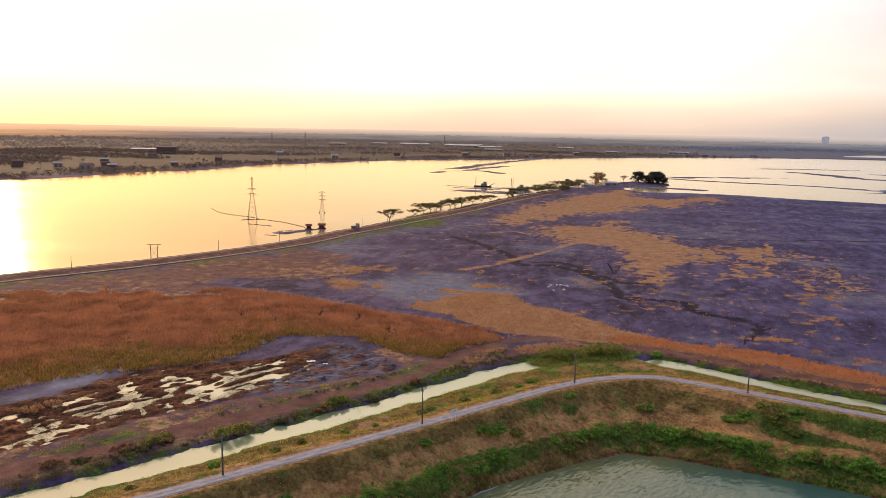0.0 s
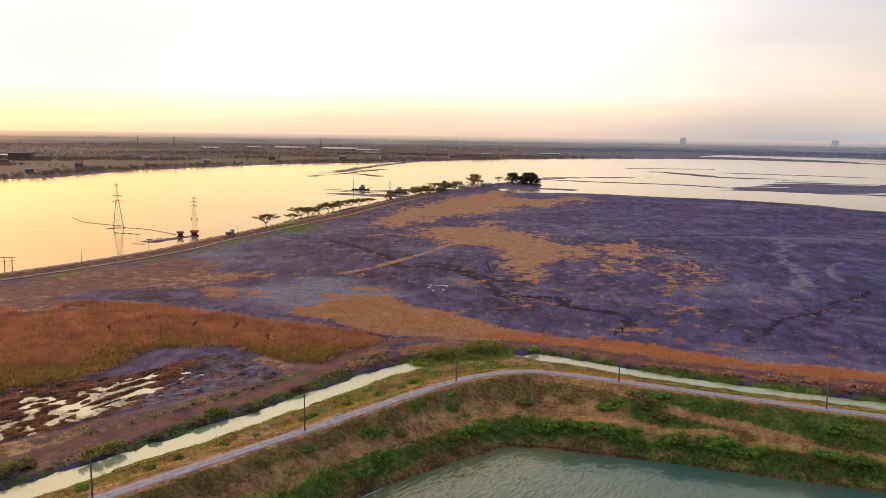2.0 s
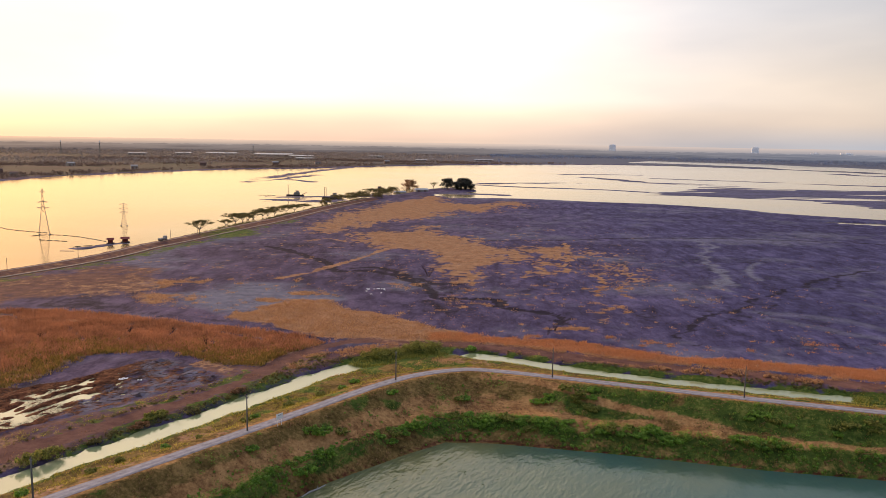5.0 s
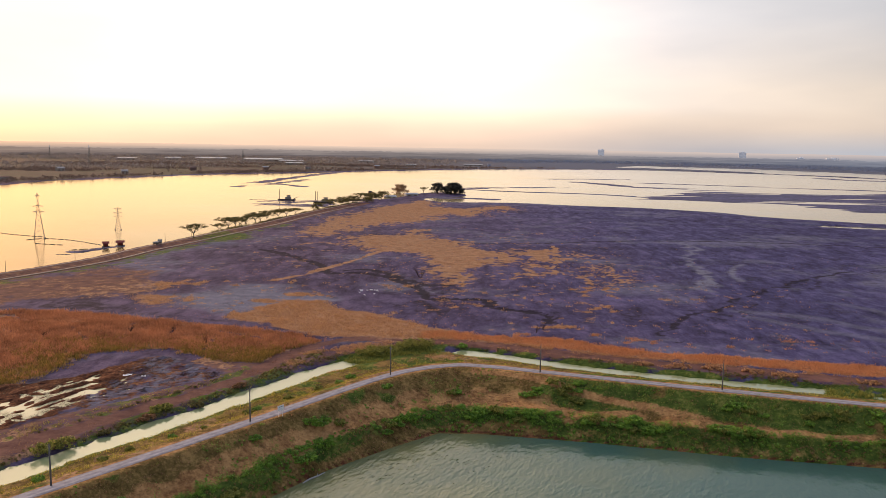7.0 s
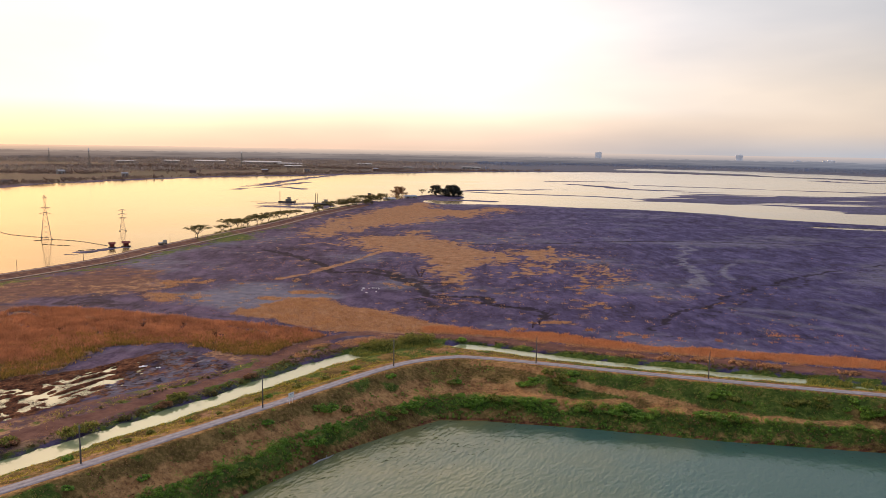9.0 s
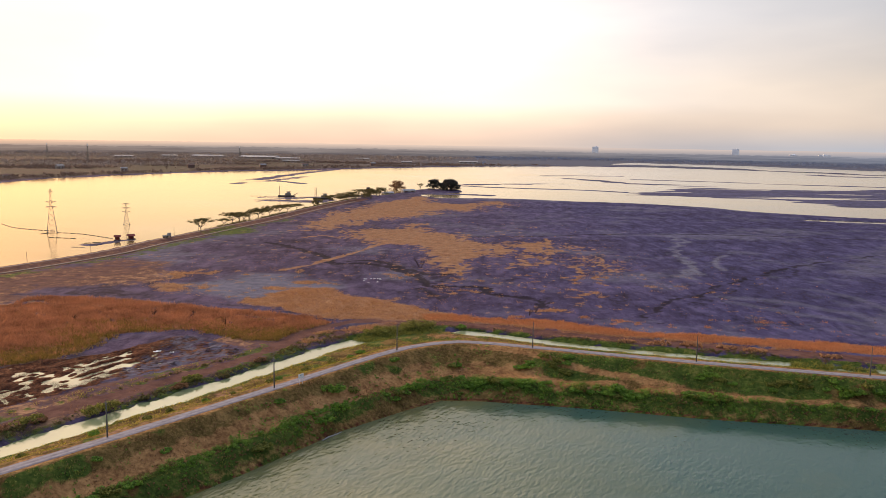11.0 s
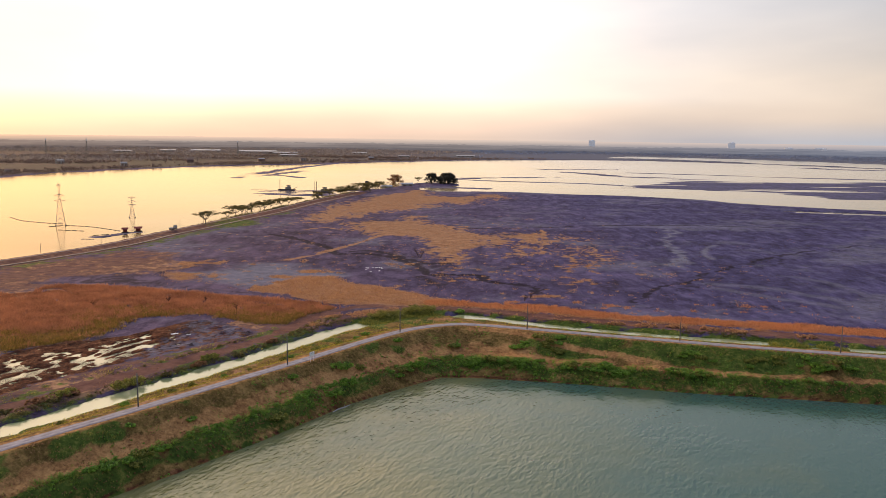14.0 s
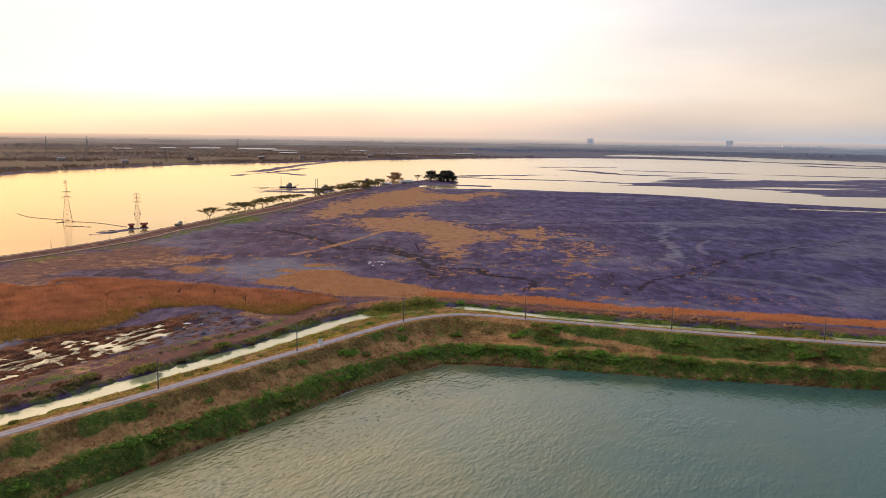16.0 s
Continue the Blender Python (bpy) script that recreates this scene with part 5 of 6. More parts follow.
# ---- shrubs ----
def bush(name, at, wide, tall_m, label, leaf, seed, long=1.0, turn=0.0):
    r = random.Random(seed)
    base = thing(name, at, turn)
    stems, heads = Shape(), []
    for k in range(6):
        a = r.uniform(0, 6.28)
        x, y = math.cos(a) * wide * 0.3 * long, math.sin(a) * wide * 0.3
        stems.tube([(0, 0, -0.2), (x * 0.7, y * 0.7, tall_m * 0.4), (x, y, tall_m * 0.75)], [0.06, 0.04, 0.015], 4)
    for k in range(int(20 * long * (1.8 if name == "reed_thicket" else 1.0))):
        a, q = r.uniform(0, 6.28), r.random() ** 0.5
        heads.append((math.cos(a) * q * wide * 0.5 * long, math.sin(a) * q * wide * 0.5, tall_m * r.uniform(0.25, 0.7) * (1.1 - 0.5 * q)))
    v, f = leaves(np.array(heads), np.array([tall_m * r.uniform(0.28, 0.42) for _ in heads]), 46, 0.145 + 0.013 * wide)
    part("stems", stems, M_BARK, base)
    part("foliage", bulk("foliage", v, f, leaf), leaf, base)
    return tagged(base, label, "bush")


def beside_road(x, y, off):
    """The road point nearest to (x, y), moved off metres to the canal side, and the road's bearing there."""
    k = int(np.argmin(np.hypot(*(ROAD - [x, y]).T)))
    d = ROAD[min(k + 1, len(ROAD) - 1)] - ROAD[max(k - 1, 0)]
    d = d / np.linalg.norm(d)
    p = ROAD[k] + np.array([-d[1], d[0]]) * off
    return float(p[0]), float(p[1]), math.degrees(math.atan2(d[1], d[0]))


spots = scatter(9000, -110, 125, 55, 188, lambda p, x, y: slope(p) * np.where(p["gap"] < 0.5, (p["gap"] > 0.16) & (p["gap"] < 0.33), (p["gap"] > 0.62) & (p["gap"] < 0.93)) * smooth(0.47, 0.6, fbm(x, y, 13, 153) + 0.05 * smooth(20, 50, x)) * np.where((p["gap"] > 0.5) & (x < 15), 0.25, 1.0))[:120]
kinds = []
for k, (x, y, z) in enumerate(spots):
    _, _, turn = beside_road(x, y, 0)
    if k < 6:
        kinds.append(tagged(bush("slope_bush", (x, y, z - 0.1), (1.8, 2.4, 3.0, 2.0, 3.6, 2.6)[k], (0.8, 1.1, 1.3, 0.9, 1.5, 1.0)[k], "low leafy green bush on the levee slope", (M_LEAF, M_LEAF, M_HERB)[k % 3], 400 + k, 1.4, turn), group="bushes on the levee slope"))
    else:
        copy_thing(kinds[k % 6], pose(x, y, z - 0.1, 0, 0, turn + 31 * (k % 5)))
VERGE = [(-67, 112, 9, 2.2, 1.3), (-61, 121, 8.5, 2.0, 1.2), (-57, 126, 9.5, 1.6, 1.2), (-50, 135, 9, 1.8, 1.0), (-47, 139, 7, 1.3, 0.8), (-40, 148, 8, 2.6, 1.1), (-37, 152, 9, 2.2, 1.0), (-30, 161, 9.5, 2.6, 1.3),
         (-26, 167, 10, 2.4, 1.2), (-22, 172, 9, 2.0, 1.1), (-76, 99, 8, 1.8, 1.0), (-84, 88, 9, 1.9, 1.2), (-18, 178, 11, 2.8, 1.2), (48, 178, 8, 2.0, 0.8), (66, 173, 9, 1.6, 1.0)]
for k, (x, y, off, w, z) in enumerate(VERGE):
    px, py, turn = beside_road(x, y, off)
    tagged(bush("verge_bush", (px, py, height(px, py)), w, z, "small green bush on the grassy canal verge", M_HERB if k % 3 else M_LEAF, 200 + k), group="bushes on the canal verge")
bush("track_bush", (-80, 134, height(-80, 134)), 4.5, 2.6, "large olive bush between track and canal", M_HERB, 231, 1.9, 52)
bush("track_bush", (-67, 157, height(-67, 157)), 3.5, 1.4, "low brown-green bush beside the dirt track", M_HERB, 232, 2.0, 55)
bush("track_bush", (-92, 125, height(-92, 125)), 4.5, 1.8, "low olive bush beside the dirt track", M_HERB, 233, 1.6, 52)
for k, (x, y, w) in enumerate([(-103, 110, 3.0), (-99, 113, 2.4), (-95.5, 119.5, 3.2), (-92, 121, 2.2), (-89.5, 125.5, 2.6), (-74, 143, 2.4), (-68.5, 152, 3.0), (-60, 162, 2.2), (-54, 176, 2.6)]):
    tagged(bush("canal_shrub", (x, y, height(x, y)), w, w * 0.45, "low olive shrub on the far canal bank", M_LEAF_DRY if k % 2 else M_BROWN, 260 + k, 1.5, 54), group="shrubs on the far canal bank")
bush("reed_thicket", (-22, 211, height(-22, 211)), 7.0, 3.6, "tall green reed thicket at the canal bend", M_HERB, 234, 2.0, 22)
bush("reed_thicket", (-11, 217, height(-11, 217)), 6.5, 3.6, "tall green reed thicket at the canal bend", M_HERB, 235, 1.9, 20)
bush("canal_bush", (3, 220, height(3, 220)), 3.0, 1.8, "leafy green bush on the canal bank", M_LEAF, 236)
for k, (x, y, w) in enumerate([(55, 203, 3.5), (65, 201, 5), (74, 200, 4.5), (84, 197, 4), (92, 194, 5), (112, 189, 4)]):
    tagged(bush("dry_bush", (x, y, height(x, y)), w, 1.3, "dry orange bush beside the field track", M_STRAW, 240 + k, 1.5, -15), group="dry bushes along the field track")
for k, (x, y, w) in enumerate([(-127, 131, 5.0), (-126, 136, 3.8)]):
    bush("sedge_clump", (x, y, height(x, y)), w, 1.8, "round tan sedge clump standing in the mud", M_STRAW, 250 + k)


# ---- utility poles along the levee road ----
def utility_pole(at, turn):
    base = thing("utility_pole", at, turn)
    part("shaft", Shape().tube([(0, 0, -0.6), (0, 0, 4), (0, 0, 7.6)], [0.17, 0.14, 0.10], 10), M_CONCRETE, base, smooth_faces=True)
    arm = part("crossarm", Shape().box((0, 0, 7.1), (0.12, 0.9, 0.12)), M_STEEL, base)
    part("brace", Shape().tube([(0, 0, 6.5), (0, 0.35, 7.05)], 0.03, 4).tube([(0, 0, 6.5), (0, -0.35, 7.05)], 0.03, 4), M_STEEL, base)
    for y in (-0.4, 0.0, 0.4):
        z = 7.16 if y else 7.6
        part("insulator", Shape().tube([(0, y, z), (0, y, z + 0.1), (0, y, z + 0.12), (0, y, z + 0.24)], [0.03, 0.07, 0.04, 0.05], 8), M_DARK, arm, "dark glazed insulator")
    return tagged(base, "slim grey concrete utility pole beside the levee road", "pole", "utility poles along the levee")


first = None
for x, y in [(-93, 76.5), (-68.6, 111.2), (-42.9, 144.0), (-15.9, 179.8), (23.3, 185.2), (67.1, 173.0), (109.2, 162.5)]:
    _, _, turn = beside_road(x, y, 0)
    first = utility_pole((x, y, height(x, y)), turn) if first is None else copy_thing(first, pose(x, y, height(x, y), 0, 0, turn)) and first

px, py, turn = beside_road(-41.8, 150.5, -2.6)
board = thing("road_sign", (px, py, height(px, py)), turn)
for q in (-0.5, 0.5):
    part("post", Shape().tube([(q, 0, -0.4), (q, 0, 2.6)], 0.04, 8), M_WHITE, board)
panel = part("panel", Shape().box((0, -0.06, 2.0), (1.7, 0.05, 1.2)), M_WHITE, board)
part("bar", Shape().box((0, -0.085, 2.25), (0.8, 0.01, 0.12)), M_DARK, panel, "grey bar in place of lettering")
tagged(board, "white notice board on two posts beside the road", "sign")


# ---- power line across the river ----
def pylon(at, tall_m, foot, arms, turn, label):
    base = thing("lattice_pylon", at, turn)
    edge = lambda z: foot * (1 - 0.86 * min(z / (tall_m * 0.72), 1.0)) / 2
    levels = [tall_m * k / 9 for k in range(10)]
    for sx in (-1, 1):
        for sy in (-1, 1):
            part("leg", Shape().tube([(sx * edge(z), sy * edge(z), z - (0.8 if z == 0 else 0)) for z in levels], [tall_m * (0.0034 - 0.0002 * k) for k in range(10)], 4), M_STEEL, base)
    for k, (a, b) in enumerate(zip(levels, levels[1:])):
        s = Shape()
        for i, j in (((-1, -1), (1, -1)), ((1, -1), (1, 1)), ((1, 1), (-1, 1)), ((-1, 1), (-1, -1))):
            s.tube([(i[0] * edge(a), i[1] * edge(a), a), (j[0] * edge(b), j[1] * edge(b), b)], 0.05, 3)
            s.tube([(j[0] * edge(a), j[1] * edge(a), a), (i[0] * edge(b), i[1] * edge(b), b)], 0.05, 3)
        part("bracing", s, M_STEEL, base)
    for z, w in arms:
        s = Shape().tube([(-w, 0, z), (0, 0, z + 0.5), (w, 0, z)], [0.12, 0.2, 0.12], 4).tube([(-w, 0, z), (0, 0, z - 0.9), (w, 0, z)], 0.09, 3)
        part("crossarm", s, M_STEEL, base)
    for sx in (-1, 1):
        for sy in (-1, 1):
            part("footing", Shape().box((sx * foot / 2, sy * foot / 2, -0.2), (1.0, 1.0, 1.0), 0, 0.85), M_CONCRETE, base)
    return tagged(base, label, "pylon")


pylon((-262, 470, RIVER_Z), 29, 6.0, [(27, 1.5), (20.5, 3.0), (17, 3.4)], 25, "tall lattice power pylon standing in the river")
pylon((-236, 526, RIVER_Z), 15.5, 4.0, [(15, 2.6), (12.2, 2.8), (9.5, 2.8)], 25, "short lattice power pylon standing in the river")
gate = thing("h_frame_pylon", (-225, 311, RIVER_Z), 25)
for q in (-1.5, 1.5):
    part("post", Shape().tube([(q, 0, -1.5), (q, 0, 7)], [0.22, 0.16], 7), M_STEEL, gate)
for z, w in ((6.8, 3.2), (5.2, 2.6)):
    part("crossarm", Shape().box((0, 0, z), (w * 2, 0.22, 0.25)), M_STEEL, gate)
part("bracing", Shape().tube([(-1.5, 0, 1), (1.5, 0, 5)], 0.08, 4).tube([(1.5, 0, 1), (-1.5, 0, 5)], 0.08, 4), M_STEEL, gate)
tagged(gate, "low double-post power line frame at the water's edge", "pylon")

for x, y in [(-236, 270), (-205, 334), (-191, 371), (-174.5, 450), (-168, 478), (-259, 232)]:
    p = thing("dike_post", (x, y, height(x, y)))
    part("shaft", Shape().tube([(0, 0, -0.5), (0, 0, 5.2)], [0.13, 0.08], 7), M_DARK, p)
    part("cap", Shape().box((0, 0, 5.25), (0.35, 0.2, 0.12)), M_DARK, p)
    tagged(p, "thin dark post on the river dike", "post", "posts along the river dike")


# ---- on the river ----
def float_hut(at, turn, w, label):
    b = thing("floating_hut", at, turn)
    part("raft", Shape().box((0, 0, 0.15), (w * 1.7, w * 1.2, 0.5), 0, 0.95), M_DARK, b)
    for x in (-0.5, 0.5):
        for y in (-0.4, 0.4):
            part("post", Shape().tube([(x * w, y * w, 0.3), (x * w, y * w, 2.3)], 0.09, 5), M_DARK, b)
    part("wall", Shape().box((0, w * 0.15, 1.2), (w * 0.85, w * 0.5, 1.8)), M_RED, b)
    part("roof", Shape().roof((0, 0, 2.2), (w * 1.6, w * 1.3), 1.1), M_RED, b, "dark red pitched roof")
    return tagged(b, label, "hut")


float_hut((-205, 437, RIVER_Z), 20, 2.5, "small red floating hut moored at the bank")
float_hut((-199, 443, RIVER_Z), 20, 3.1, "red floating hut with a wide roof at the bank")


def boom(line, name, label):
    p = spline(line, 1.0)
    for k in range(0, len(p) - 4, 5):
        base = thing(name, (float(p[k][0]), float(p[k][1]), RIVER_Z))
        d = p[k + 4] - p[k]
        part("float_tube", Shape().tube([(0, 0, 0.1), (d[0] * 0.5, d[1] * 0.5, 0.16), (d[0], d[1], 0.1)], [0.13, 0.16, 0.13], 7), M_DARK, base)
        part("collar", Shape().tube([(d[0] * 0.45, d[1] * 0.45, 0.13), (d[0] * 0.55, d[1] * 0.55, 0.13)], 0.19, 7), M_STEEL, base)
        tagged(base, label, "pipe", "floating dredge pipe sections")


boom([(-323, 518), (-301, 495), (-277, 483), (-262, 478)], "floating_pipe", "dark floating dredge pipe section on the river")
boom([(-266, 462), (-259, 470), (-240, 465), (-221, 452), (-208, 442)], "floating_pipe", "dark floating dredge pipe section on the river")
boom([(-252, 446), (-230, 441)], "floating_pipe", "dark floating dredge pipe section on the river")
boom([(-216, 416), (-218, 421), (-208, 428), (-200, 430)], "floating_pipe", "dark floating dredge pipe section on the river")
boom([(-225, 838), (-205, 838)], "floating_pipe", "dark floating dredge pipe section on the river")


def dredger(at, turn, long, masts, label):
    b = thing("dredger", at, turn)
    part("hull", Shape().box((0, 0, 0.5), (long, long * 0.3, 1.6), 0, 1.06), M_DARK, b)
    part("cabin", Shape().box((long * 0.1, 0, 2.5), (long * 0.32, long * 0.2, 2.6)), M_STEEL, b)
    house = part("wheelhouse", Shape().box((long * 0.14, 0, 4.6), (long * 0.16, long * 0.16, 1.8)), M_WALL, b)
    part("roof", Shape().box((long * 0.12, 0, 5.6), (long * 0.22, long * 0.22, 0.25)), M_DARK, house, "dark flat roof")
    for k in range(masts):
        part("spud_pole", Shape().tube([(-long * (0.45 - 0.1 * k), 0, -1), (-long * (0.45 - 0.1 * k), 0, 12)], 0.28, 6), M_DARK, b)
    part("ladder_boom", Shape().tube([(long * 0.4, 0, 1.2), (long * 0.75, 0, 4.5)], [0.35, 0.2], 5), M_DARK, b)
    return tagged(b, label, "boat")


dredger((-184, 838, RIVER_Z), -8, 18, 1, "dark dredging barge with a mast on the river")
dredger((-139, 812, RIVER_Z), -12, 20, 2, "dark dredger with two spud poles beside the bank")


# ---- parked on the dike ----
def truck(at, turn, colour, label):
    b = thing("truck", at, turn)
    part("chassis", Shape().box((0, 0, 0.75), (6.2, 1.9, 0.3)), M_DARK, b)
    cab = part("cab", Shape().box((2.3, 0, 1.75), (1.6, 2.0, 1.8), 0, 0.88), colour, b)
    part("windscreen", Shape().box((2.98, 0, 2.1), (0.3, 1.6, 0.7)), M_DARK, cab, "dark windscreen")
    part("load_bed", Shape().box((-0.9, 0, 1.25), (4.4, 2.1, 0.7)), colour, b)
    for x in (-2.2, -1.2, 2.2):
        for y in (-0.9, 0.9):
            wheel = part("wheel", Shape().tube([(x, y - 0.15, 0.45), (x, y + 0.15, 0.45)], 0.45, 10), M_DARK, b)
            part("rim", Shape().tube([(x, y - 0.17, 0.45), (x, y + 0.17, 0.45)], 0.22, 8), M_STEEL, wheel, "grey steel rim")
    return tagged(b, label, "truck")


truck((-175.5, 440, 0.9), 75, M_WALL, "pale grey truck parked on the river dike")


# ---- buildings ----
def building(name, at, size, turn, wall, roof, label, rise=0.18, doors=0):
    b = thing(name, at, turn)
    w, d, z = size
    part("wall", Shape().box((0, 0, z / 2 - 0.3), (w, d, z + 0.6)), wall, b)
    part("roof", Shape().roof((0, 0, z), (w * 1.05, d * 1.1), d * rise), roof, b)
    for k in range(doors):
        part("door", Shape().box((w * ((k + 0.5) / doors - 0.5), -d / 2 - 0.05, min(z * 0.35, 2.2)), (w / doors * 0.4, 0.12, min(z * 0.7, 4.4))), M_BROWNWALL, b)
    return tagged(b, label, "building")


for x, y, w, d, z, turn, label in [(-457, 2225, 62, 24, 8, 4, "long white-roofed warehouse across the river"), (-1095, 1510, 86, 26, 9, 24, "long pale warehouse among far trees"), (-830, 2650, 120, 50, 10, 8, "large pale factory shed on the far plain"),
                                   (-640, 2600, 150, 60, 10, 5, "large pale factory shed on the far plain"), (-1050, 2480, 70, 30, 9, 12, "pale factory shed on the far plain"), (-930, 2560, 60, 30, 12, 12, "tall pale factory hall on the far plain"),
                                   (-520, 2480, 90, 40, 9, 5, "pale factory shed on the far plain"), (-300, 2650, 60, 25, 8, 0, "pale factory shed on the far plain"), (60, 2420, 70, 22, 7, -5, "pale shed beyond the mudflats"), (-130, 2330, 40, 16, 6, 3, "pale shed beyond the river")]:
    building("warehouse", (x, y, 0.2), (w * 0.8, d, z * 0.6), turn, M_WALL, M_ROOF, label, 0.07, 4)
building("brick_hall", (-985, 1420, 0.2), (40, 22, 13), 22, M_BROWNWALL, M_BROWNWALL, "dark brown hall among far trees", 0.12, 3)
for k, (x, y, w, z) in enumerate([(-739, 884, 16, 5), (-716, 905, 12, 5), (-838, 868, 14, 8), (-800, 900, 11, 5), (-770, 960, 12, 5), (-690, 1010, 10, 5), (-655, 1110, 11, 5), (-820, 1020, 12, 6), (-720, 1180, 12, 6),
                                  (-610, 1420, 12, 6), (-560, 1650, 14, 6), (-430, 1760, 14, 6), (-350, 1850, 14, 6), (-200, 2010, 14, 6), (-900, 1250, 14, 6), (-770, 1500, 14, 6)]):
    tagged(building("house", (x, y, 0.1), (w, w * 0.6, z), 20 + (k * 37) % 40, M_BROWNWALL if k % 3 else M_WALL, M_ROOF if k % 2 else M_BROWNWALL, "small pale house among the far riverside trees", 0.25, 2), group="houses across the river")
building("boat_shed", (-52, 935, height(-52, 935)), (16, 8, 2.2), 25, M_WALL, M_ROOF, "pale blue-roofed shed on the point", 0.2, 2)
building("boat_shed", (-76, 915, height(-76, 915)), (14, 7, 3), 30, M_WALL, M_ROOF, "pale low shed on the point", 0.2, 2)
building("guard_hut", (-99, 905, -0.6), (4, 4, 6), 10, M_BROWNWALL, M_DARK, "small dark tower hut on the point", 0.4, 1)


def mast(at, tall_m, label):
    b = thing("radio_mast", at)
    for k in range(3):
        a = 2.1 * k
        part("leg", Shape().tube([(3 * math.cos(a), 3 * math.sin(a), 0), (0.6 * math.cos(a), 0.6 * math.sin(a), tall_m)], [0.5, 0.3], 4), M_STEEL, b)
    part("bracing", Shape().tube([(1.2 * math.cos(k * 1.9) * (1.4 - k / 12), 1.2 * math.sin(k * 1.9) * (1.4 - k / 12), tall_m * k / 12) for k in range(13)], 0.25, 4), M_STEEL, b)
    part("antenna", Shape().tube([(0, 0, tall_m * 0.9), (0, 0, tall_m * 1.04)], [1.1, 0.9], 6), M_WHITE, b)
    return tagged(b, label, "mast")


mast((-877, 1852, 0), 46, "tall steel radio mast on the far plain")
mast((-1180, 2250, 0), 42, "steel radio mast on the far plain")
mast((-660, 2420, 0), 40, "steel radio mast on the far plain")
mast((-1190, 1230, 0), 24, "short steel mast among far trees")
for x, y, w, z, label in [(1623, 4411, 38, 52, "hazy office block on the horizon"), (868, 4620, 34, 54, "hazy office block on the horizon"), (2050, 4250, 60, 28, "hazy low city block on the horizon"), (1900, 4300, 40, 27, "hazy low city block on the horizon")]:
    b = thing("office_block", (x, y, 0), -18)
    tower = part("tower", Shape().box((0, 0, z / 2), (w, 20, z)), M_TOWER, b)
    part("roof_house", Shape().box((w * 0.1, 0, z + 1.5), (w * 0.4, 10, 3)), M_TOWER, b)
    for k in range(4):
        part("window_band", Shape().box((0, -10.1, z * (0.55 + 0.1 * k)), (w * 0.9, 0.2, 1.6)), M_TOWER, tower)
    tagged(b, label, "building")


# ---- litter on the flat ----
def sheet(at, w, turn, label):
    s = Shape()
    r = random.Random(int(at[0] * 7))
    n = 6
    for i in range(n):
        for j in range(n):
            s.v.append(((i / (n - 1) - 0.5) * w * (1 + r.uniform(-.06, .06)), (j / (n - 1) - 0.5) * w * 0.6, 0.12 + 0.22 * r.random()))
    for i in range(n - 1):
        for j in range(n - 1):
            s.f.append((i * n + j, (i + 1) * n + j, (i + 1) * n + j + 1, i * n + j + 1))
    ob = part("plastic_sheet", s, M_WHITE)
    ob.matrix_world = pose(*at, 0, 0, turn)
    sol = ob.modifiers.new("thick", "SOLIDIFY")
    sol.thickness = 0.05
    return tagged(ob, label, "litter")


for x, y, w in [(-86, 184, 2.2), (-81, 182, 1.2), (-118, 203, 1.0)]:
    sheet((x, y, height(x, y)), w, 15, "crumpled white plastic sheet lying on the mud")
for k in range(11):
    x, y = -36 + random.uniform(-6, 6), 305 + random.uniform(-7, 7)
    sheet((x, y, height(x, y)), random.uniform(0.7, 1.3), k * 40, "white scrap lying on the burnt ground")
pts = scatter(40000, -140, -60, 105, 204, lambda p, x, y: (p["mud"] > 0.4) * smooth(0.42, 0.6, fbm(x, y, 5, 141)))
pts[:, 2] = np.maximum(pts[:, 2], PUDDLE_Z)
stuff("dead_reed_litter", *blades(pts, np.full(len(pts), 0.18), np.full(len(pts), 0.10), 5, np.full(len(pts), 0.5), 2.6), M_TWIG, "dark broken reed litter scattered over the mud", "litter")
pts = scatter(26000, -60, 120, 195, 236, lambda p, x, y: (p["cd"] > 6.5) * (np.abs(p["td"]) > 2.2) * (p["dry"] < 0.5) * (p["mud"] < 0.3) * (p["near"]) * smooth(0.42, 0.58, fbm(x, y, 7, 151)))
stuff("bank_dry_grass", *blades(pts, tall(pts, 0.1, 0.9, 5), np.full(len(pts), 0.15), 6, np.full(len(pts), 0.4), 0.5), M_STRAW, "patchy dry grass between track and canal", "grass")
pts = scatter(16000, -130, 150, 90, 236, lambda p, x, y: (p["dirt"] > 0.3) * (p["cd"] > 5) * smooth(0.5, 0.62, fbm(x, y, 6, 143)))
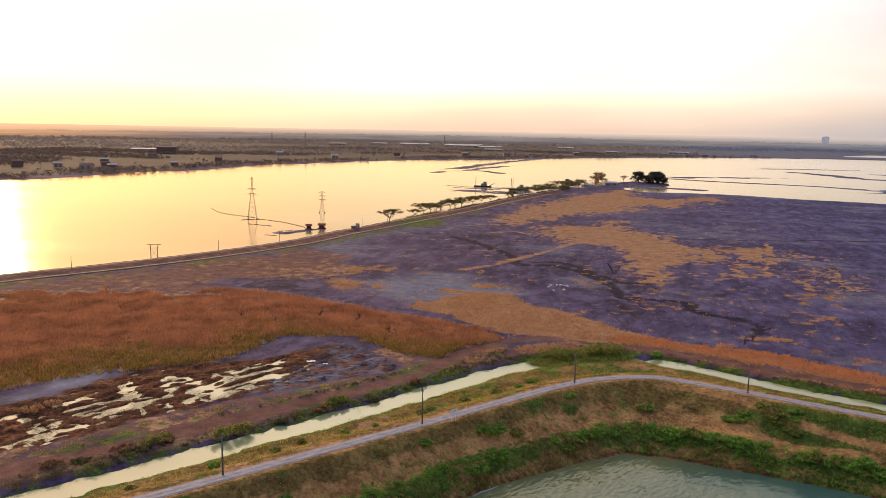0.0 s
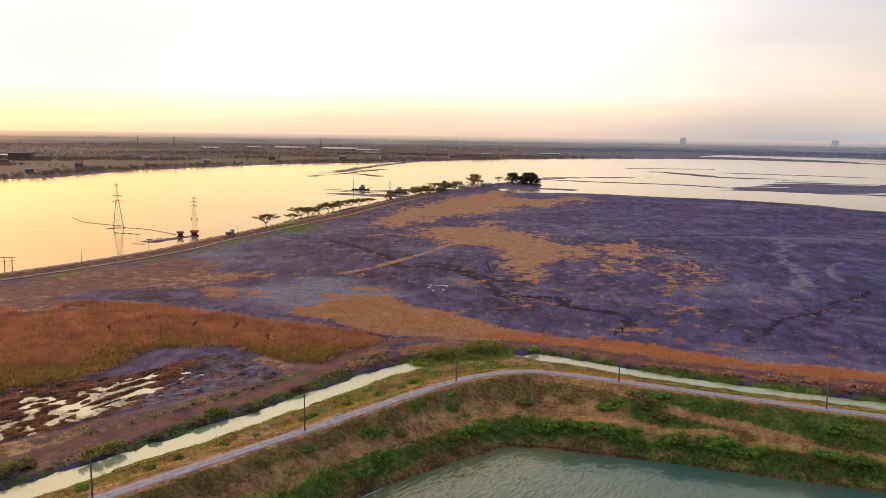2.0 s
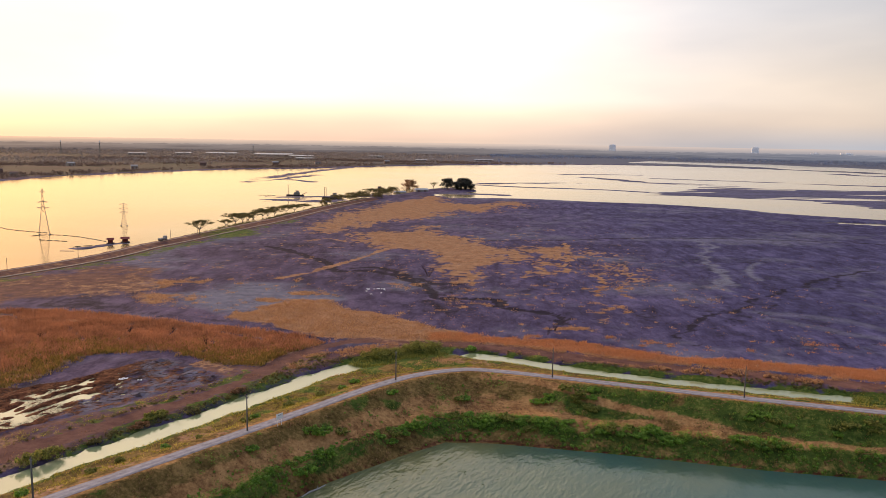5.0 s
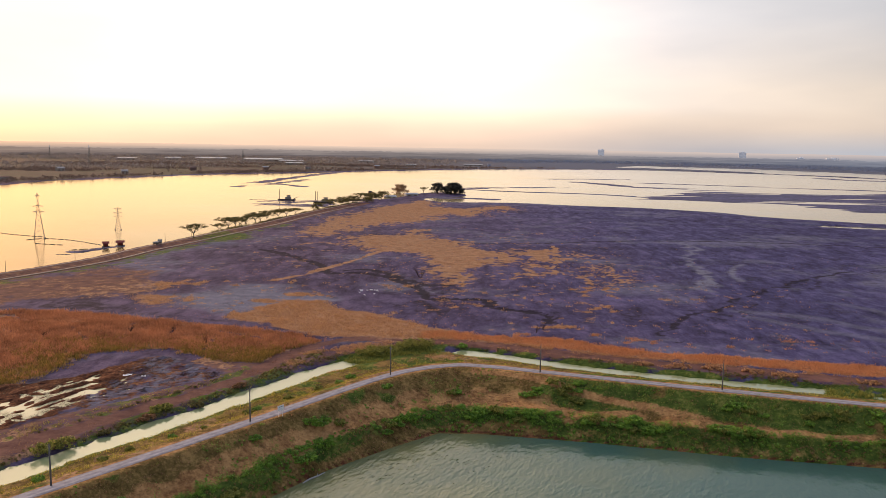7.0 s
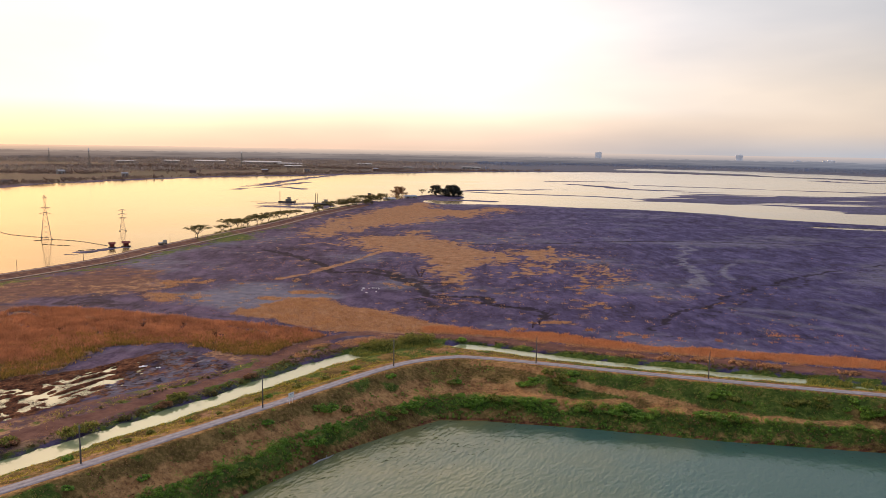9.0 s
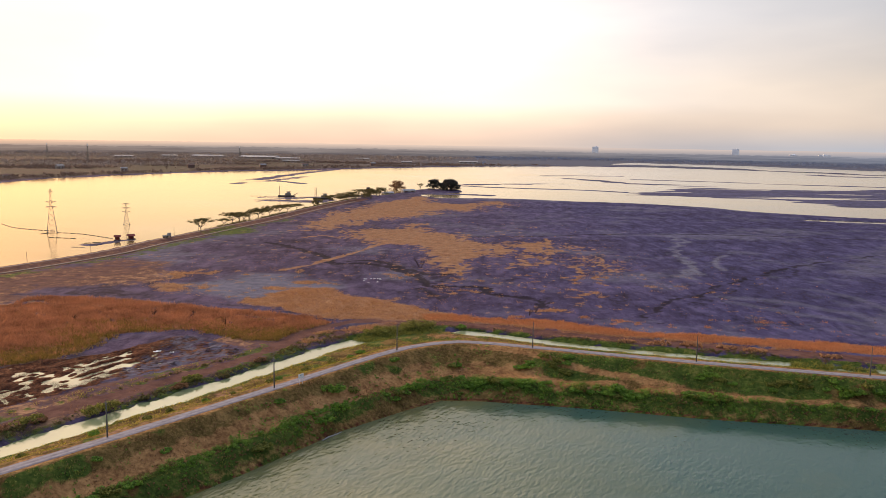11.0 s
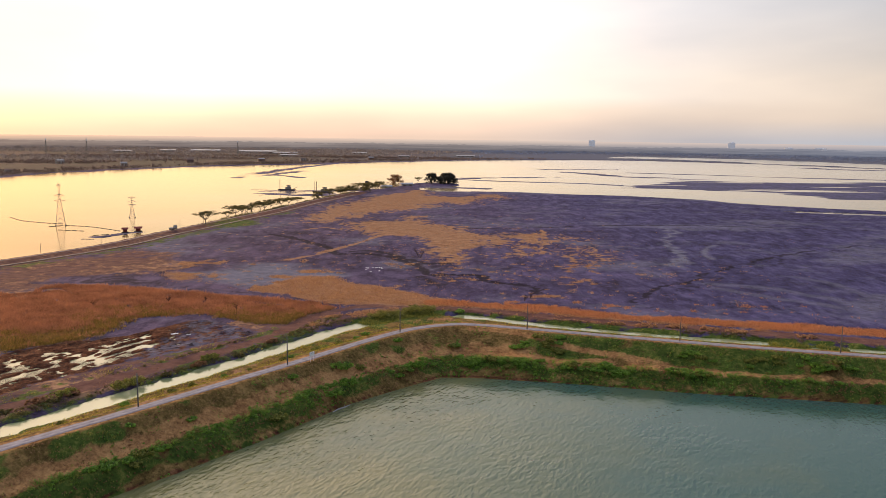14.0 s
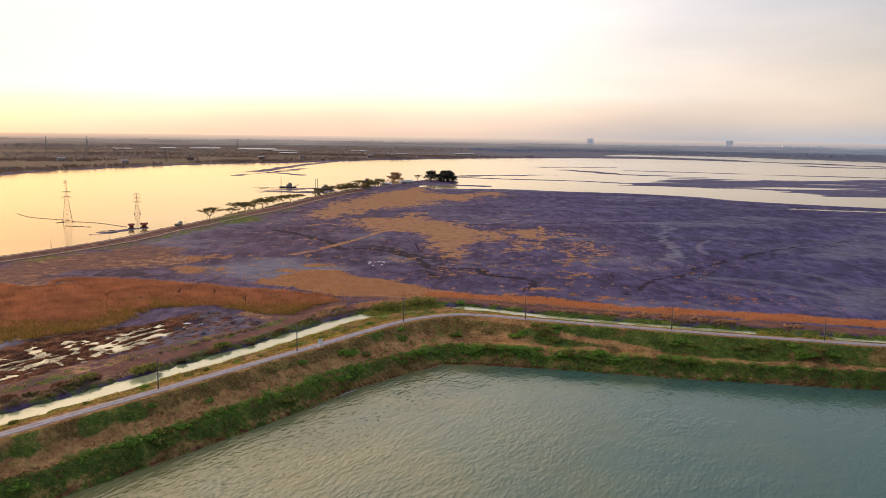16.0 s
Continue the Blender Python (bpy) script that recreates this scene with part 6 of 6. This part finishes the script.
stuff("track_weeds", *blades(pts, tall(pts, 0.08, 0.45, 4), np.full(len(pts), 0.12), 6, np.full(len(pts), 0.3), 0.5), M_BROWN, "sparse brown weeds on the dirt track", "grass")


def dead_bush(at, tall_m, seed, label):
    r = random.Random(seed)
    b = thing("dead_bush", at)
    for k in range(5):
        s = Shape()
        a = r.uniform(0, 6.28)
        lean = r.uniform(0.15, 0.5) * tall_m
        tip = (math.cos(a) * lean, math.sin(a) * lean, tall_m * r.uniform(0.7, 1.0))
        s.tube([(0, 0, -0.2), tuple(0.5 * q for q in tip), tip], [0.09, 0.06, 0.02], 5)
        for j in range(3):
            c = a + r.uniform(-1.2, 1.2)
            s.tube([tuple(0.55 * q for q in tip), (tip[0] * 0.6 + math.cos(c) * tall_m * 0.3, tip[1] * 0.6 + math.sin(c) * tall_m * 0.3, tip[2] * r.uniform(0.7, 0.95))], [0.04, 0.015], 4)
        part("branch", s, M_TWIG, b)
    return tagged(b, label, "bush")


for k, (x, y, z) in enumerate([(-75.5, 217, 3.2), (-104, 229, 2.6), (-16, 346, 6.0), (-15, 343, 4.0), (28, 240, 3.0), (31, 245, 2.4), (-128, 221, 2.2), (-91, 232, 2.0)]):
    dead_bush((x, y, height(x, y)), z, 300 + k, "bare charred bush standing in the burnt field" if y > 236 else "bare dark bush standing among dry reeds")
log = thing("driftwood_log", (-28, 136.5, POND_Z + 0.05), 56)
part("stem", Shape().tube([(-3.2, 0, 0), (-1, 0.15, 0.1), (1.2, -0.1, 0.05), (3.4, 0.1, 0)], [0.12, 0.2, 0.18, 0.08], 8), M_WALL, log)
part("branch", Shape().tube([(1.0, 0, 0.1), (1.8, 0.6, 0.35)], [0.08, 0.03], 5), M_WALL, log)
tagged(log, "pale driftwood log floating along the pond bank", "log")
stick = thing("driftwood_log", (47, 156.6, POND_Z + 0.05), -9)
part("stem", Shape().tube([(-4.5, 0, 0), (-1.5, 0.1, 0.08), (2, -0.1, 0.06), (4.6, 0.1, 0)], [0.1, 0.16, 0.15, 0.07], 8), M_WALL, stick)
tagged(stick, "pale thin driftwood lying along the pond edge", "log")
